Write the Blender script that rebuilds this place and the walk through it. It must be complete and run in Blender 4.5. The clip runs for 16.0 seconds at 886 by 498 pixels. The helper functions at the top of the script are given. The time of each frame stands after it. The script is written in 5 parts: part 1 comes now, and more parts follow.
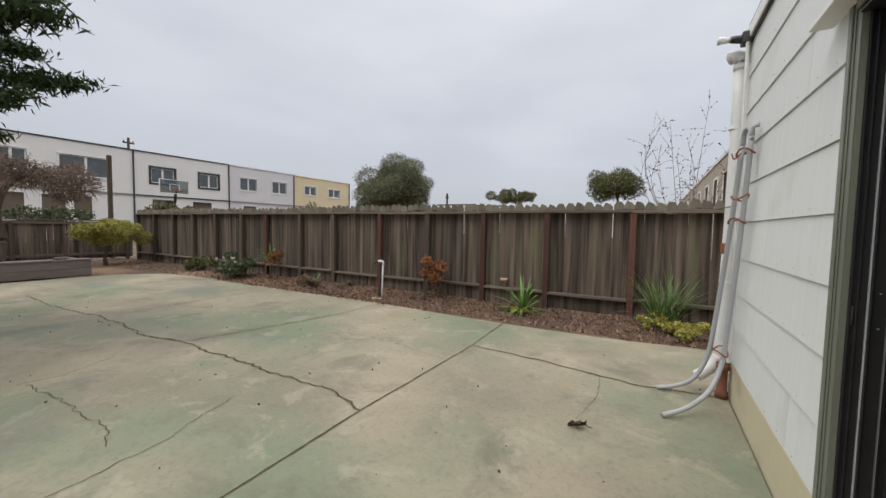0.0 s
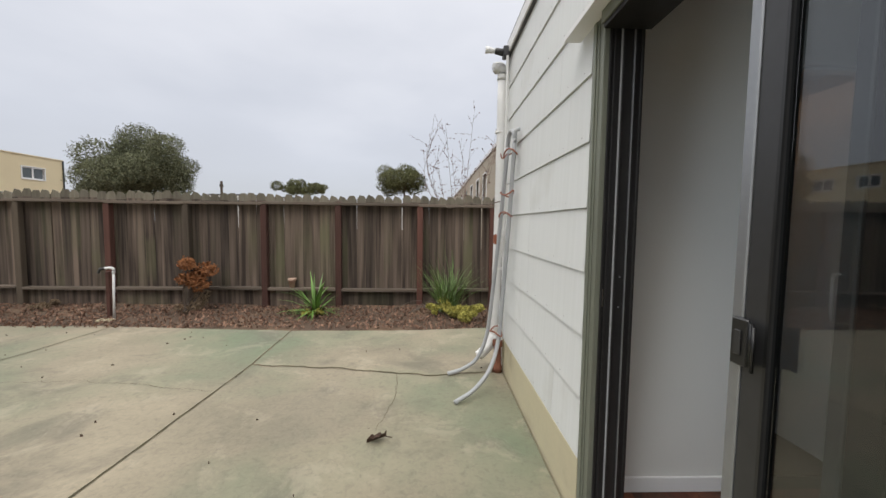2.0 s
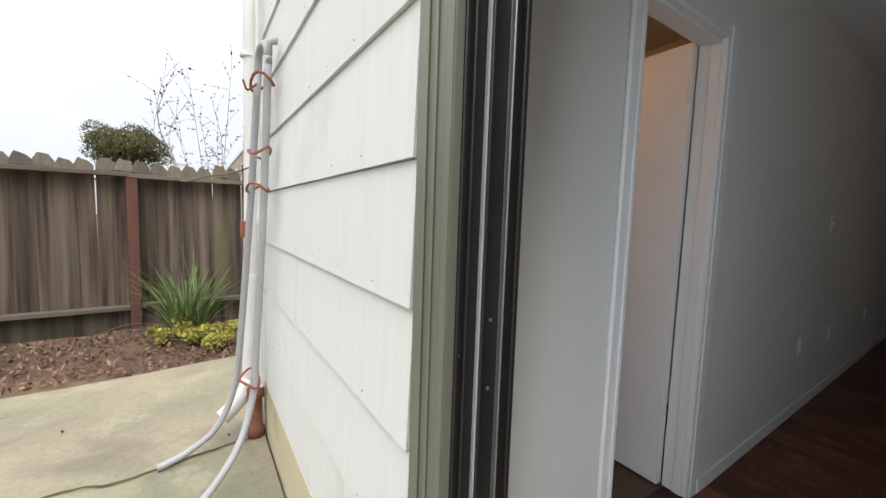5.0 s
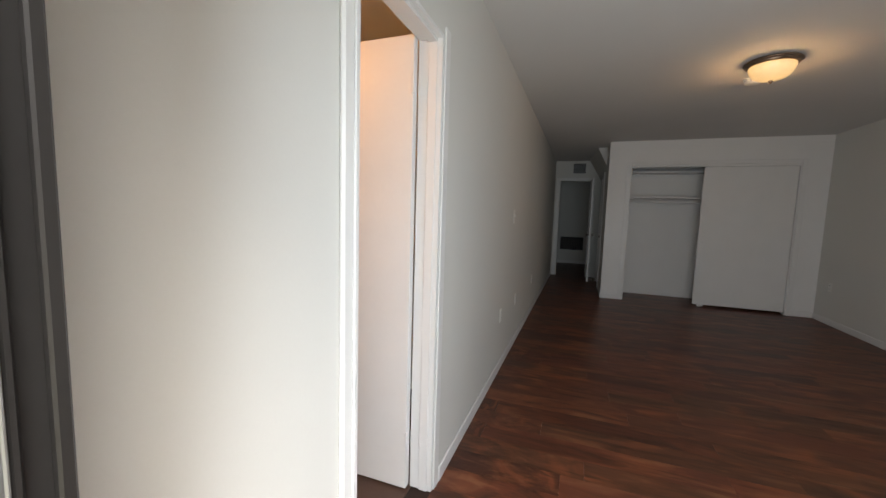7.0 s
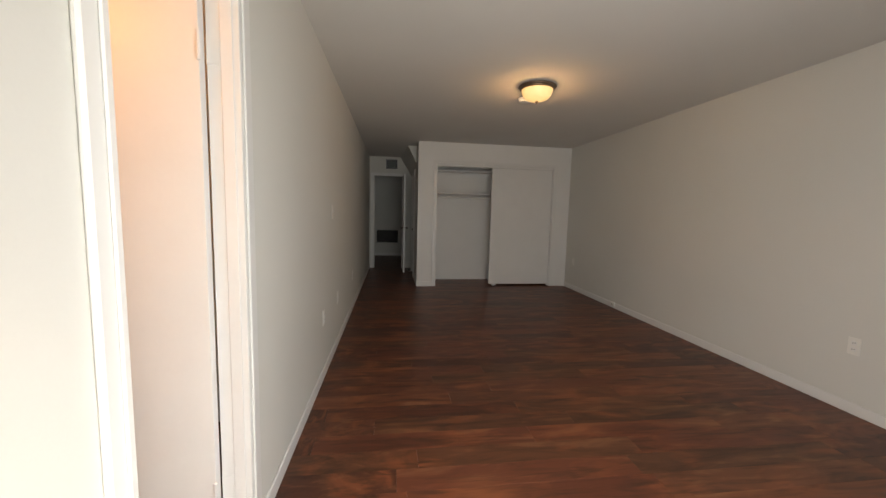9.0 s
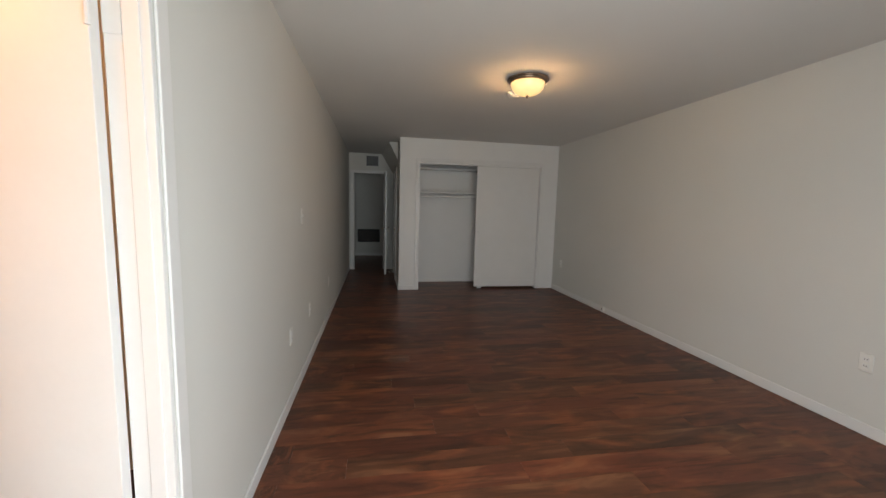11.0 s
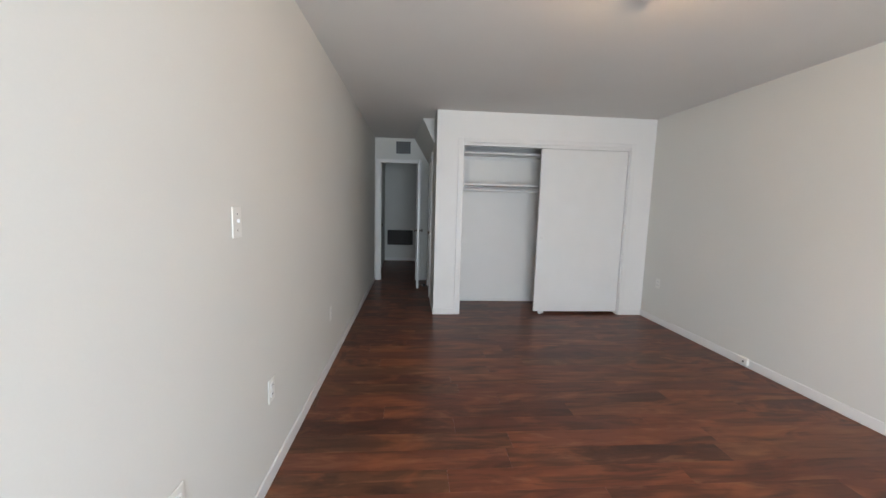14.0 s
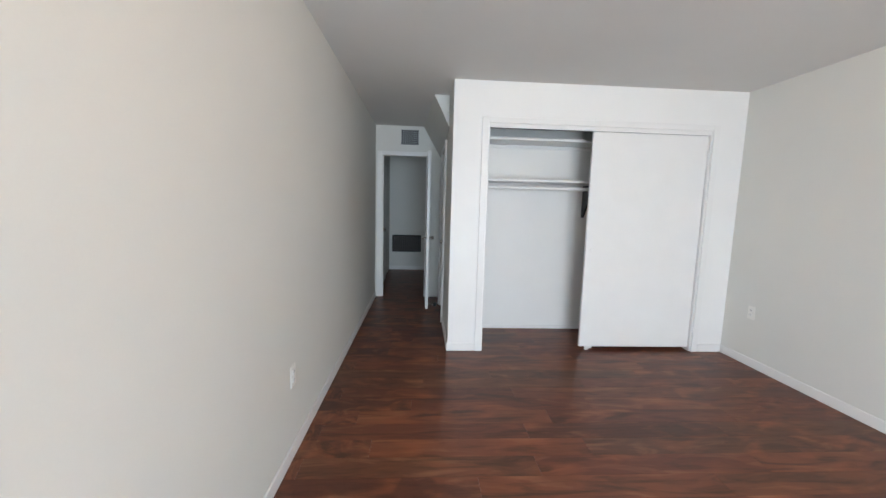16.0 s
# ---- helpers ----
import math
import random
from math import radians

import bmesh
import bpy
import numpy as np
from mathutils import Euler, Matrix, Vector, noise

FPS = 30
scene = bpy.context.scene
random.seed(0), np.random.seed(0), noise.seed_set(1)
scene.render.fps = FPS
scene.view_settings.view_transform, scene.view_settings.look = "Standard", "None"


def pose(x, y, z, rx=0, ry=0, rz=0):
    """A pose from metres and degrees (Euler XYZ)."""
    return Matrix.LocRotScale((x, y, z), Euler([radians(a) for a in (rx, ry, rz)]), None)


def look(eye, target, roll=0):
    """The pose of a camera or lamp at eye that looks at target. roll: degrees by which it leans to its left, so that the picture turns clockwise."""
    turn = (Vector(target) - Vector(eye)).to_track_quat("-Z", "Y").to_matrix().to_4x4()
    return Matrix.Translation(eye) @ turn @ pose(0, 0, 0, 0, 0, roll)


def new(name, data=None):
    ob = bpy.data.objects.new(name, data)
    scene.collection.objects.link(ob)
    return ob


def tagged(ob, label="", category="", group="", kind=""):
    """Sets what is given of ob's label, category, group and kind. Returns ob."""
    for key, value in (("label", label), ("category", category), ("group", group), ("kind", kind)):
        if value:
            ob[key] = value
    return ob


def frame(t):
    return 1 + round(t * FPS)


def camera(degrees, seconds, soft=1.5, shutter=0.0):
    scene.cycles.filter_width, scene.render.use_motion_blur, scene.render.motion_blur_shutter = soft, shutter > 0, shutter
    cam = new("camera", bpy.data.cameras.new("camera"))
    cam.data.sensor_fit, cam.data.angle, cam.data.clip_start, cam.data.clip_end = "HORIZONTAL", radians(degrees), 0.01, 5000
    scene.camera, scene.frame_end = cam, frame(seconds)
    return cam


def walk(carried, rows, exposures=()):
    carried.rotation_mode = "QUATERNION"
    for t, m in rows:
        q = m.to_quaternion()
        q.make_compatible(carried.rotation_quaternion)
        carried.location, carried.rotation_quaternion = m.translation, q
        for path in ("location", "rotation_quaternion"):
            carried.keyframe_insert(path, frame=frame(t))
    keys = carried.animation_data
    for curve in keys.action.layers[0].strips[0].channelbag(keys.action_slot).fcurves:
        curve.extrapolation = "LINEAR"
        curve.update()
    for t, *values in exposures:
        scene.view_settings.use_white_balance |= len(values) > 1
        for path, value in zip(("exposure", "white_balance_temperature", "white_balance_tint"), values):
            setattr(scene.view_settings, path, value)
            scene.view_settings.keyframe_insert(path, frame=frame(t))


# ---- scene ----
cam = camera(99.6, 16.0)
PATH = [
    (0, (-0.167, 0.105, 1.3), (-1.139, 1.849, 1.185), 1.0),
    (0.5, (-0.236, 0.154, 1.295), (-1.041, 1.981, 1.181), 1.0),
    (1, (-0.285, 0.21, 1.298), (-0.792, 2.141, 1.181), 0.8),
    (1.5, (-0.287, 0.308, 1.286), (-0.473, 2.296, 1.164), 0.9),
    (2, (-0.226, 0.47, 1.303), (-0.167, 2.465, 1.168), 0.7),
    (2.5, (-0.186, 0.651, 1.288), (0.036, 2.634, 1.152), 0.8),
    (3, (-0.19, 0.853, 1.285), (0.188, 2.812, 1.143), 0.8),
    (3.2, (-0.188, 0.934, 1.285), (0.268, 2.876, 1.137), 0.8),
    (5.3, (0.136, 1.491, 1.275), (1.399, 3.032, 1.098), 1.8),
    (5.5, (0.156, 1.524, 1.277), (1.535, 2.962, 1.097), 1.7),
    (6, (0.250, 1.574, 1.282), (1.858, 2.746, 1.085), 1.6),
    (6.5, (0.353, 1.569, 1.303), (2.118, 2.487, 1.103), 1.6),
    (7, (0.411, 1.557, 1.323), (2.28, 2.241, 1.129), 1.7),
    (7.5, (0.442, 1.579, 1.33), (2.38, 2.035, 1.134), 1.7),
    (8, (0.481, 1.601, 1.33), (2.461, 1.81, 1.137), 1.6),
    (8.5, (0.483, 1.592, 1.334), (2.473, 1.55, 1.136), 1.5),
    (9, (0.495, 1.607, 1.335), (2.467, 1.343, 1.134), 1.4),
    (11.5, (1.015, 1.541, 1.402), (2.972, 1.19, 1.183), 1.5),
    (12, (1.308, 1.512, 1.4), (3.269, 1.186, 1.178), 1.5),
    (12.5, (1.544, 1.472, 1.386), (3.507, 1.163, 1.161), 1.6),
    (13, (1.806, 1.455, 1.375), (3.777, 1.204, 1.149), 1.5),
    (13.5, (2.08, 1.454, 1.387), (4.057, 1.267, 1.154), 1.5),
    (14, (2.321, 1.464, 1.391), (4.3, 1.305, 1.154), 1.5),
    (14.5, (2.605, 1.427, 1.412), (4.585, 1.285, 1.17), 1.5),
    (15, (2.867, 1.431, 1.413), (4.848, 1.305, 1.17), 1.6),
    (15.5, (3.153, 1.481, 1.412), (5.136, 1.361, 1.179), 1.6),
    (16, (3.423, 1.464, 1.397), (5.406, 1.35, 1.163), 1.5),
]
walk(cam, [(t, look(eye, target, roll)) for t, eye, target, roll in PATH],
     exposures=[(0, 0.03, 6550, 10), (1.2, 0.1, 6550, 10), (3.2, 0.33, 6650, 11), (5.3, 0.74, 6550, 11), (6.0, 0.92, 6700, 12), (6.5, 1.85, 6900, 12), (7, 2.25, 6950, 12), (8, 2.45, 7200, 13), (9, 2.56, 7900, 14), (11.5, 2.95, 6900, 11), (12.5, 3.5, 6600, 11), (14.5, 4.15, 6350, 10), (16, 4.55, 6200, 9)])

# ---- world and large lights ----
world = bpy.data.worlds.new("overcast")
scene.world = world
world.use_nodes = True
wn, wl = world.node_tree.nodes, world.node_tree.links
wn.clear()
w_out = wn.new("ShaderNodeOutputWorld")
sky = wn.new("ShaderNodeTexSky")
sky.sky_type, sky.sun_disc = "NISHITA", False
sky.sun_elevation, sky.sun_rotation = radians(48), radians(200)
bg_sky = wn.new("ShaderNodeBackground")
bg_sky.inputs[1].default_value = 0.1
wl.new(sky.outputs[0], bg_sky.inputs[0])
w_co = wn.new("ShaderNodeTexCoord")
w_sep = wn.new("ShaderNodeSeparateXYZ")
wl.new(w_co.outputs["Generated"], w_sep.inputs[0])
w_map = wn.new("ShaderNodeMapping")
w_map.inputs["Scale"].default_value = (1.0, 1.0, 2.6)
wl.new(w_co.outputs["Generated"], w_map.inputs[0])
w_noise = wn.new("ShaderNodeTexNoise")
w_noise.inputs["Scale"].default_value, w_noise.inputs["Detail"].default_value, w_noise.inputs["Roughness"].default_value = 1.9, 5, 0.5
wl.new(w_map.outputs[0], w_noise.inputs[0])
w_add = wn.new("ShaderNodeMath")
w_add.operation = "MULTIPLY_ADD"
w_add.inputs[1].default_value = 0.55
wl.new(w_noise.outputs[0], w_add.inputs[0])
wl.new(w_sep.outputs["Z"], w_add.inputs[2])
w_ramp = wn.new("ShaderNodeValToRGB")
for k, (p, c) in enumerate([(0.2, (0.50, 0.525, 0.575)), (0.52, (0.61, 0.64, 0.71)), (0.82, (0.80, 0.82, 0.88)), (1.0, (1.9, 1.9, 1.9))]):
    e = w_ramp.color_ramp.elements[k] if k < 2 else w_ramp.color_ramp.elements.new(p)
    e.position, e.color = p, (*c, 1)
wl.new(w_add.outputs[0], w_ramp.inputs[0])
bg_cloud = wn.new("ShaderNodeBackground")
bg_cloud.inputs[1].default_value = 1.0
wl.new(w_ramp.outputs[0], bg_cloud.inputs[0])
w_mix = wn.new("ShaderNodeMixShader")
w_mix.inputs[0].default_value = 0.92
wl.new(bg_sky.outputs[0], w_mix.inputs[1])
wl.new(bg_cloud.outputs[0], w_mix.inputs[2])
wl.new(w_mix.outputs[0], w_out.inputs[0])

sun = new("sun", bpy.data.lights.new("sun", "SUN"))
sun.data.energy, sun.data.angle, sun.data.color = 1.2, radians(40), (1, 0.97, 0.92)
sun.matrix_world = look((-8, -13, 22), (0, 0, 0))


def bulb(name, x, y, z, watts, colour, radius):
    ob = new(name, bpy.data.lights.new(name, "POINT"))
    ob.data.energy, ob.data.color, ob.data.shadow_soft_size = watts, colour, radius
    ob.location = (x, y, z)
    return ob


bulb("ceiling_lamp_light", 3.82, 0.35, 2.352, 1.35, (1.0, 0.60, 0.27), 0.05)
bulb("bathroom_light", 1.20, 2.95, 2.15, 2.5, (1.0, 0.46, 0.155), 0.06)
day = new("door_daylight", bpy.data.lights.new("door_daylight", "AREA"))
day.data.shape, day.data.size, day.data.size_y, day.data.energy, day.data.color = "RECTANGLE", 1.62, 1.85, 8.2, (0.77, 0.89, 1.0)
day.data.spread = radians(169)
day.matrix_world = look((0.62, 0.97, 1.06), (3.0, 0.75, 0.80))


# ---- materials ----
def mat(name, a, b=None, rough=0.7, scale=4.0, fine=60.0, bump=0.15, stretch=(1, 1, 1), metal=0.0, third=None, third_scale=1.2,
        third_pos=(0.5, 0.65), rand=0.0, spec=0.5, island=False, dist=0.004, coat=0.0, contrast=1.3):
    """Two noise scales between colours a and b, stains of a third colour, bump, and a change from piece to piece."""
    m = bpy.data.materials.new(name)
    m.use_nodes = True
    n, l = m.node_tree.nodes, m.node_tree.links
    p = n["Principled BSDF"]
    b = b or tuple(c * 0.8 for c in a)
    co, mp = n.new("ShaderNodeTexCoord"), n.new("ShaderNodeMapping")
    mp.inputs["Scale"].default_value = stretch
    src = co.outputs["Object"]
    info = n.new("ShaderNodeNewGeometry" if island else "ShaderNodeObjectInfo")
    rnd = info.outputs["Random Per Island" if island else "Random"]
    if rand:
        off = n.new("ShaderNodeVectorMath")
        off.operation = "ADD"
        k = n.new("ShaderNodeMath")
        k.operation = "MULTIPLY"
        k.inputs[1].default_value = 37.0
        l.new(rnd, k.inputs[0])
        l.new(src, off.inputs[0])
        l.new(k.outputs[0], off.inputs[1])
        src = off.outputs[0]
    l.new(src, mp.inputs[0])
    n1, n2 = n.new("ShaderNodeTexNoise"), n.new("ShaderNodeTexNoise")
    n1.inputs["Scale"].default_value, n1.inputs["Detail"].default_value = scale, 4
    n2.inputs["Scale"].default_value, n2.inputs["Detail"].default_value = fine, 3
    for q in (n1, n2):
        l.new(mp.outputs[0], q.inputs[0])
    mixv = n.new("ShaderNodeMath")
    mixv.operation = "MULTIPLY_ADD"
    mixv.inputs[1].default_value = 0.45
    l.new(n2.outputs[0], mixv.inputs[0])
    half = n.new("ShaderNodeMath")
    half.operation = "MULTIPLY_ADD"
    half.inputs[1].default_value, half.inputs[2].default_value = contrast, 0.275 - 0.5 * contrast
    l.new(n1.outputs[0], half.inputs[0])
    l.new(half.outputs[0], mixv.inputs[2])
    mx = n.new("ShaderNodeMix")
    mx.data_type = "RGBA"
    mx.inputs[6].default_value, mx.inputs[7].default_value = (*a, 1), (*b, 1)
    l.new(mixv.outputs[0], mx.inputs[0])
    col = mx.outputs[2]
    if third:
        n3 = n.new("ShaderNodeTexNoise")
        n3.inputs["Scale"].default_value, n3.inputs["Detail"].default_value = third_scale, 5
        l.new(mp.outputs[0] if stretch[0] == 7.5 else src, n3.inputs[0])
        r3 = n.new("ShaderNodeMapRange")
        r3.inputs[1].default_value, r3.inputs[2].default_value = third_pos
        l.new(n3.outputs[0], r3.inputs[0])
        m3 = n.new("ShaderNodeMix")
        m3.data_type = "RGBA"
        m3.inputs[7].default_value = (*third, 1)
        l.new(r3.outputs[0], m3.inputs[0])
        l.new(col, m3.inputs[6])
        col = m3.outputs[2]
    if rand:
        hs = n.new("ShaderNodeHueSaturation")
        rr = n.new("ShaderNodeMapRange")
        rr.inputs[3].default_value, rr.inputs[4].default_value = 1 - rand, 1 + rand
        l.new(rnd, rr.inputs[0])
        l.new(rr.outputs[0], hs.inputs["Value"])
        l.new(col, hs.inputs["Color"])
        col = hs.outputs[0]
    l.new(col, p.inputs["Base Color"])
    p.inputs["Metallic"].default_value = metal
    p.inputs["Specular IOR Level"].default_value = spec
    p.inputs["Coat Weight"].default_value = coat
    rg = n.new("ShaderNodeMapRange")
    rg.inputs[3].default_value, rg.inputs[4].default_value = max(0.02, rough - 0.08), min(1, rough + 0.08)
    l.new(n1.outputs[0], rg.inputs[0])
    l.new(rg.outputs[0], p.inputs["Roughness"])
    if bump:
        bp = n.new("ShaderNodeBump")
        bp.inputs["Strength"].default_value, bp.inputs["Distance"].default_value = bump, dist
        l.new(mixv.outputs[0], bp.inputs["Height"])
        l.new(bp.outputs[0], p.inputs["Normal"])
    return m


def glass_mat(name, tint, gloss=1.0):
    m = bpy.data.materials.new(name)
    m.use_nodes = True
    n, l = m.node_tree.nodes, m.node_tree.links
    n.clear()
    out, mixs, fr = n.new("ShaderNodeOutputMaterial"), n.new("ShaderNodeMixShader"), n.new("ShaderNodeLayerWeight")
    tr, gl = n.new("ShaderNodeBsdfTransparent"), n.new("ShaderNodeBsdfGlossy")
    tr.inputs[0].default_value, gl.inputs["Roughness"].default_value = (*tint, 1), 0.02
    pw, ad = n.new("ShaderNodeMath"), n.new("ShaderNodeMath")
    pw.operation, ad.operation = "POWER", "MULTIPLY_ADD"
    pw.inputs[1].default_value, ad.inputs[1].default_value, ad.inputs[2].default_value = 4.0, 0.85, 0.10
    l.new(fr.outputs["Facing"], pw.inputs[0])
    l.new(pw.outputs[0], ad.inputs[0])
    l.new(ad.outputs[0], mixs.inputs[0])
    l.new(tr.outputs[0], mixs.inputs[1])
    l.new(gl.outputs[0], mixs.inputs[2])
    l.new(mixs.outputs[0], out.inputs[0])
    return m


def glow_mat(name, colour, strength):
    m = bpy.data.materials.new(name)
    m.use_nodes = True
    p = m.node_tree.nodes["Principled BSDF"]
    n, l = m.node_tree.nodes, m.node_tree.links
    q = n.new("ShaderNodeTexNoise")
    q.inputs["Scale"].default_value, q.inputs["Detail"].default_value = 9, 4
    r = n.new("ShaderNodeMapRange")
    r.inputs[3].default_value, r.inputs[4].default_value = strength * 0.6, strength * 1.4
    l.new(q.outputs[0], r.inputs[0])
    l.new(r.outputs[0], p.inputs["Emission Strength"])
    p.inputs["Base Color"].default_value = (0.8, 0.7, 0.5, 1)
    p.inputs["Emission Color"].default_value = (*colour, 1)
    p.inputs["Roughness"].default_value = 0.25
    return m


def concrete_mat():
    """Old concrete: beige ground, grey stains, worn green paint and fine grain."""
    m = mat("concrete", (0.365, 0.31, 0.22), (0.175, 0.157, 0.113), 0.85, 0.9, 45, 0.3, contrast=2.0, third=(0.165, 0.195, 0.125), third_scale=0.55, third_pos=(0.44, 0.64))
    n, l = m.node_tree.nodes, m.node_tree.links
    p = n["Principled BSDF"]
    col = p.inputs["Base Color"].links[0].from_socket
    co = n.new("ShaderNodeTexCoord")
    for scale, detail, rough, lo, hi, tone, amount in ((1.5, 7, 0.65, 0.52, 0.66, (0.12, 0.11, 0.085), 0.55), (2.6, 8, 0.7, 0.55, 0.64, (0.40, 0.35, 0.26), 0.35), (0.35, 3, 0.5, 0.55, 0.7, (0.14, 0.135, 0.115), 0.65), (22, 5, 0.7, 0.5, 0.75, (0.11, 0.10, 0.08), 0.45)):
        q, r, x = n.new("ShaderNodeTexNoise"), n.new("ShaderNodeMapRange"), n.new("ShaderNodeMix")
        q.inputs["Scale"].default_value, q.inputs["Detail"].default_value, q.inputs["Roughness"].default_value = scale, detail, rough
        q.inputs["Distortion"].default_value = 0.6
        r.inputs[1].default_value, r.inputs[2].default_value, r.inputs[4].default_value = lo, hi, amount
        off = n.new("ShaderNodeVectorMath")
        off.inputs[1].default_value = (scale * 3.1, scale * 1.7, 0)
        l.new(co.outputs["Object"], off.inputs[0])
        l.new(off.outputs[0], q.inputs[0])
        l.new(q.outputs[0], r.inputs[0])
        x.data_type = "RGBA"
        x.inputs[7].default_value = (*tone, 1)
        l.new(r.outputs[0], x.inputs[0])
        l.new(col, x.inputs[6])
        col = x.outputs[2]
    l.new(col, p.inputs["Base Color"])
    return m


def plank_mat():
    """Dark vinyl planks: each board its own brown, with cloudy figure, long grain and a few dark streaks."""
    m = bpy.data.materials.new("dark_vinyl_plank")
    m.use_nodes = True
    n, l = m.node_tree.nodes, m.node_tree.links
    p = n["Principled BSDF"]
    co, info = n.new("ShaderNodeTexCoord"), n.new("ShaderNodeObjectInfo")
    k, off = n.new("ShaderNodeMath"), n.new("ShaderNodeVectorMath")
    k.operation, off.operation = "MULTIPLY", "ADD"
    k.inputs[1].default_value = 53.0
    l.new(info.outputs["Random"], k.inputs[0])
    l.new(co.outputs["Object"], off.inputs[0])
    l.new(k.outputs[0], off.inputs[1])

    def field(stretch, scale, detail, distort, rough=0.5):
        mp, q = n.new("ShaderNodeMapping"), n.new("ShaderNodeTexNoise")
        mp.inputs["Scale"].default_value = stretch
        q.inputs["Scale"].default_value, q.inputs["Detail"].default_value = scale, detail
        q.inputs["Distortion"].default_value, q.inputs["Roughness"].default_value = distort, rough
        l.new(off.outputs[0], mp.inputs[0])
        l.new(mp.outputs[0], q.inputs[0])
        return q.outputs[0]

    def blend(col, tone, fac, lo, hi, amount):
        r, x = n.new("ShaderNodeMapRange"), n.new("ShaderNodeMix")
        r.inputs[1].default_value, r.inputs[2].default_value, r.inputs[4].default_value = lo, hi, amount
        l.new(fac, r.inputs[0])
        x.data_type = "RGBA"
        x.inputs[7].default_value = (*tone, 1)
        l.new(r.outputs[0], x.inputs[0])
        l.new(col, x.inputs[6])
        return x.outputs[2]
    ramp = n.new("ShaderNodeValToRGB")
    tones = [(0.0, (0.066, 0.023, 0.014)), (0.3, (0.132, 0.040, 0.022)), (0.55, (0.092, 0.039, 0.021)), (0.8, (0.167, 0.055, 0.026)), (1.0, (0.119, 0.033, 0.019))]
    for i, (at, c) in enumerate(tones):
        e = ramp.color_ramp.elements[i] if i < 2 else ramp.color_ramp.elements.new(at)
        e.position, e.color = at, (*c, 1)
    l.new(info.outputs["Random"], ramp.inputs[0])
    cloud, broad = field((2.6, 1, 1), 2.2, 3, 0.8), field((5.5, 1, 1), 2.0, 4, 1.0, 0.55)
    grain, fine = field((17, 1.1, 1), 2.2, 4, 0.9), field((60, 3, 1), 5, 3, 0)
    col = blend(ramp.outputs[0], (0.238, 0.077, 0.033), cloud, 0.5, 0.70, 0.8)
    col = blend(col, (0.037, 0.017, 0.011), broad, 0.50, 0.68, 0.8)
    col = blend(col, (0.290, 0.132, 0.062), broad, 0.44, 0.26, 0.6)
    col = blend(col, (0.028, 0.012, 0.008), grain, 0.55, 0.78, 0.6)
    col = blend(col, (0.176, 0.075, 0.037), fine, 0.55, 0.8, 0.3)
    l.new(col, p.inputs["Base Color"])
    rg = n.new("ShaderNodeMapRange")
    rg.inputs[3].default_value, rg.inputs[4].default_value = 0.30, 0.46
    p.inputs["Specular IOR Level"].default_value = 0.32
    l.new(grain, rg.inputs[0])
    l.new(rg.outputs[0], p.inputs["Roughness"])
    bp = n.new("ShaderNodeBump")
    bp.inputs["Strength"].default_value, bp.inputs["Distance"].default_value = 0.1, 0.0008
    l.new(grain, bp.inputs["Height"])
    l.new(bp.outputs[0], p.inputs["Normal"])
    return m


M_CONC = concrete_mat()
M_CRACK = mat("crack_dirt", (0.05, 0.04, 0.024), (0.085, 0.075, 0.035), 0.95, 9, 80, 0.3)
M_LIP = mat("chipped_concrete", (0.33, 0.285, 0.205), (0.22, 0.175, 0.12), 0.9, 6, 60, 0.4)
M_SOIL = mat("soil", (0.13, 0.085, 0.055), (0.06, 0.04, 0.028), 0.95, 5, 70, 0.6, third=(0.20, 0.13, 0.08), third_scale=0.8, dist=0.02)
M_MULCH = mat("mulch", (0.30, 0.18, 0.12), (0.11, 0.06, 0.042), 0.9, 9, 60, 0.2, rand=0.6, island=True)
M_PICKET = mat("weathered_fence_wood", (0.155, 0.116, 0.088), (0.033, 0.023, 0.017), 0.9, 1.3, 5.5, 0.6, stretch=(11, 11, 0.6), third=(0.10, 0.097, 0.052), third_scale=1.1, third_pos=(0.52, 0.8), rand=0.35, contrast=3.4)
M_PTOP = mat("lichen_fence_wood", (0.20, 0.185, 0.14), (0.10, 0.08, 0.058), 0.9, 5, 30, 0.5, stretch=(6, 6, 1), rand=0.3)
M_POST = mat("redwood_post", (0.115, 0.045, 0.032), (0.06, 0.028, 0.02), 0.85, 3, 25, 0.4, stretch=(8, 8, 0.8), rand=0.35)
M_POSTG = mat("grey_brown_post", (0.11, 0.085, 0.06), (0.06, 0.045, 0.032), 0.9, 3, 25, 0.4, stretch=(8, 8, 0.8), rand=0.2)
M_RAIL = mat("weathered_rail", (0.17, 0.14, 0.11), (0.085, 0.06, 0.045), 0.9, 3, 25, 0.4, stretch=(0.8, 8, 8), rand=0.2)
M_SIDING = mat("painted_siding", (0.74, 0.755, 0.745), (0.68, 0.695, 0.68), 0.6, 2.2, 9, 0.35, stretch=(1, 16, 0.35), third=(0.56, 0.56, 0.52), third_scale=1.6, third_pos=(0.62, 0.85), rand=0.025, dist=0.003)
M_BASE = mat("pale_yellow_base", (0.60, 0.54, 0.36), (0.50, 0.45, 0.31), 0.8, 3, 40, 0.3, third=(0.38, 0.33, 0.22), third_scale=2.0, third_pos=(0.58, 0.75))
M_WHITE = mat("white_paint", (0.80, 0.795, 0.78), (0.755, 0.75, 0.735), 0.5, 3, 60, 0.05)
M_WALL = mat("wall_paint", (0.70, 0.695, 0.66), (0.655, 0.65, 0.615), 0.75, 1.3, 140, 0.06, dist=0.002)
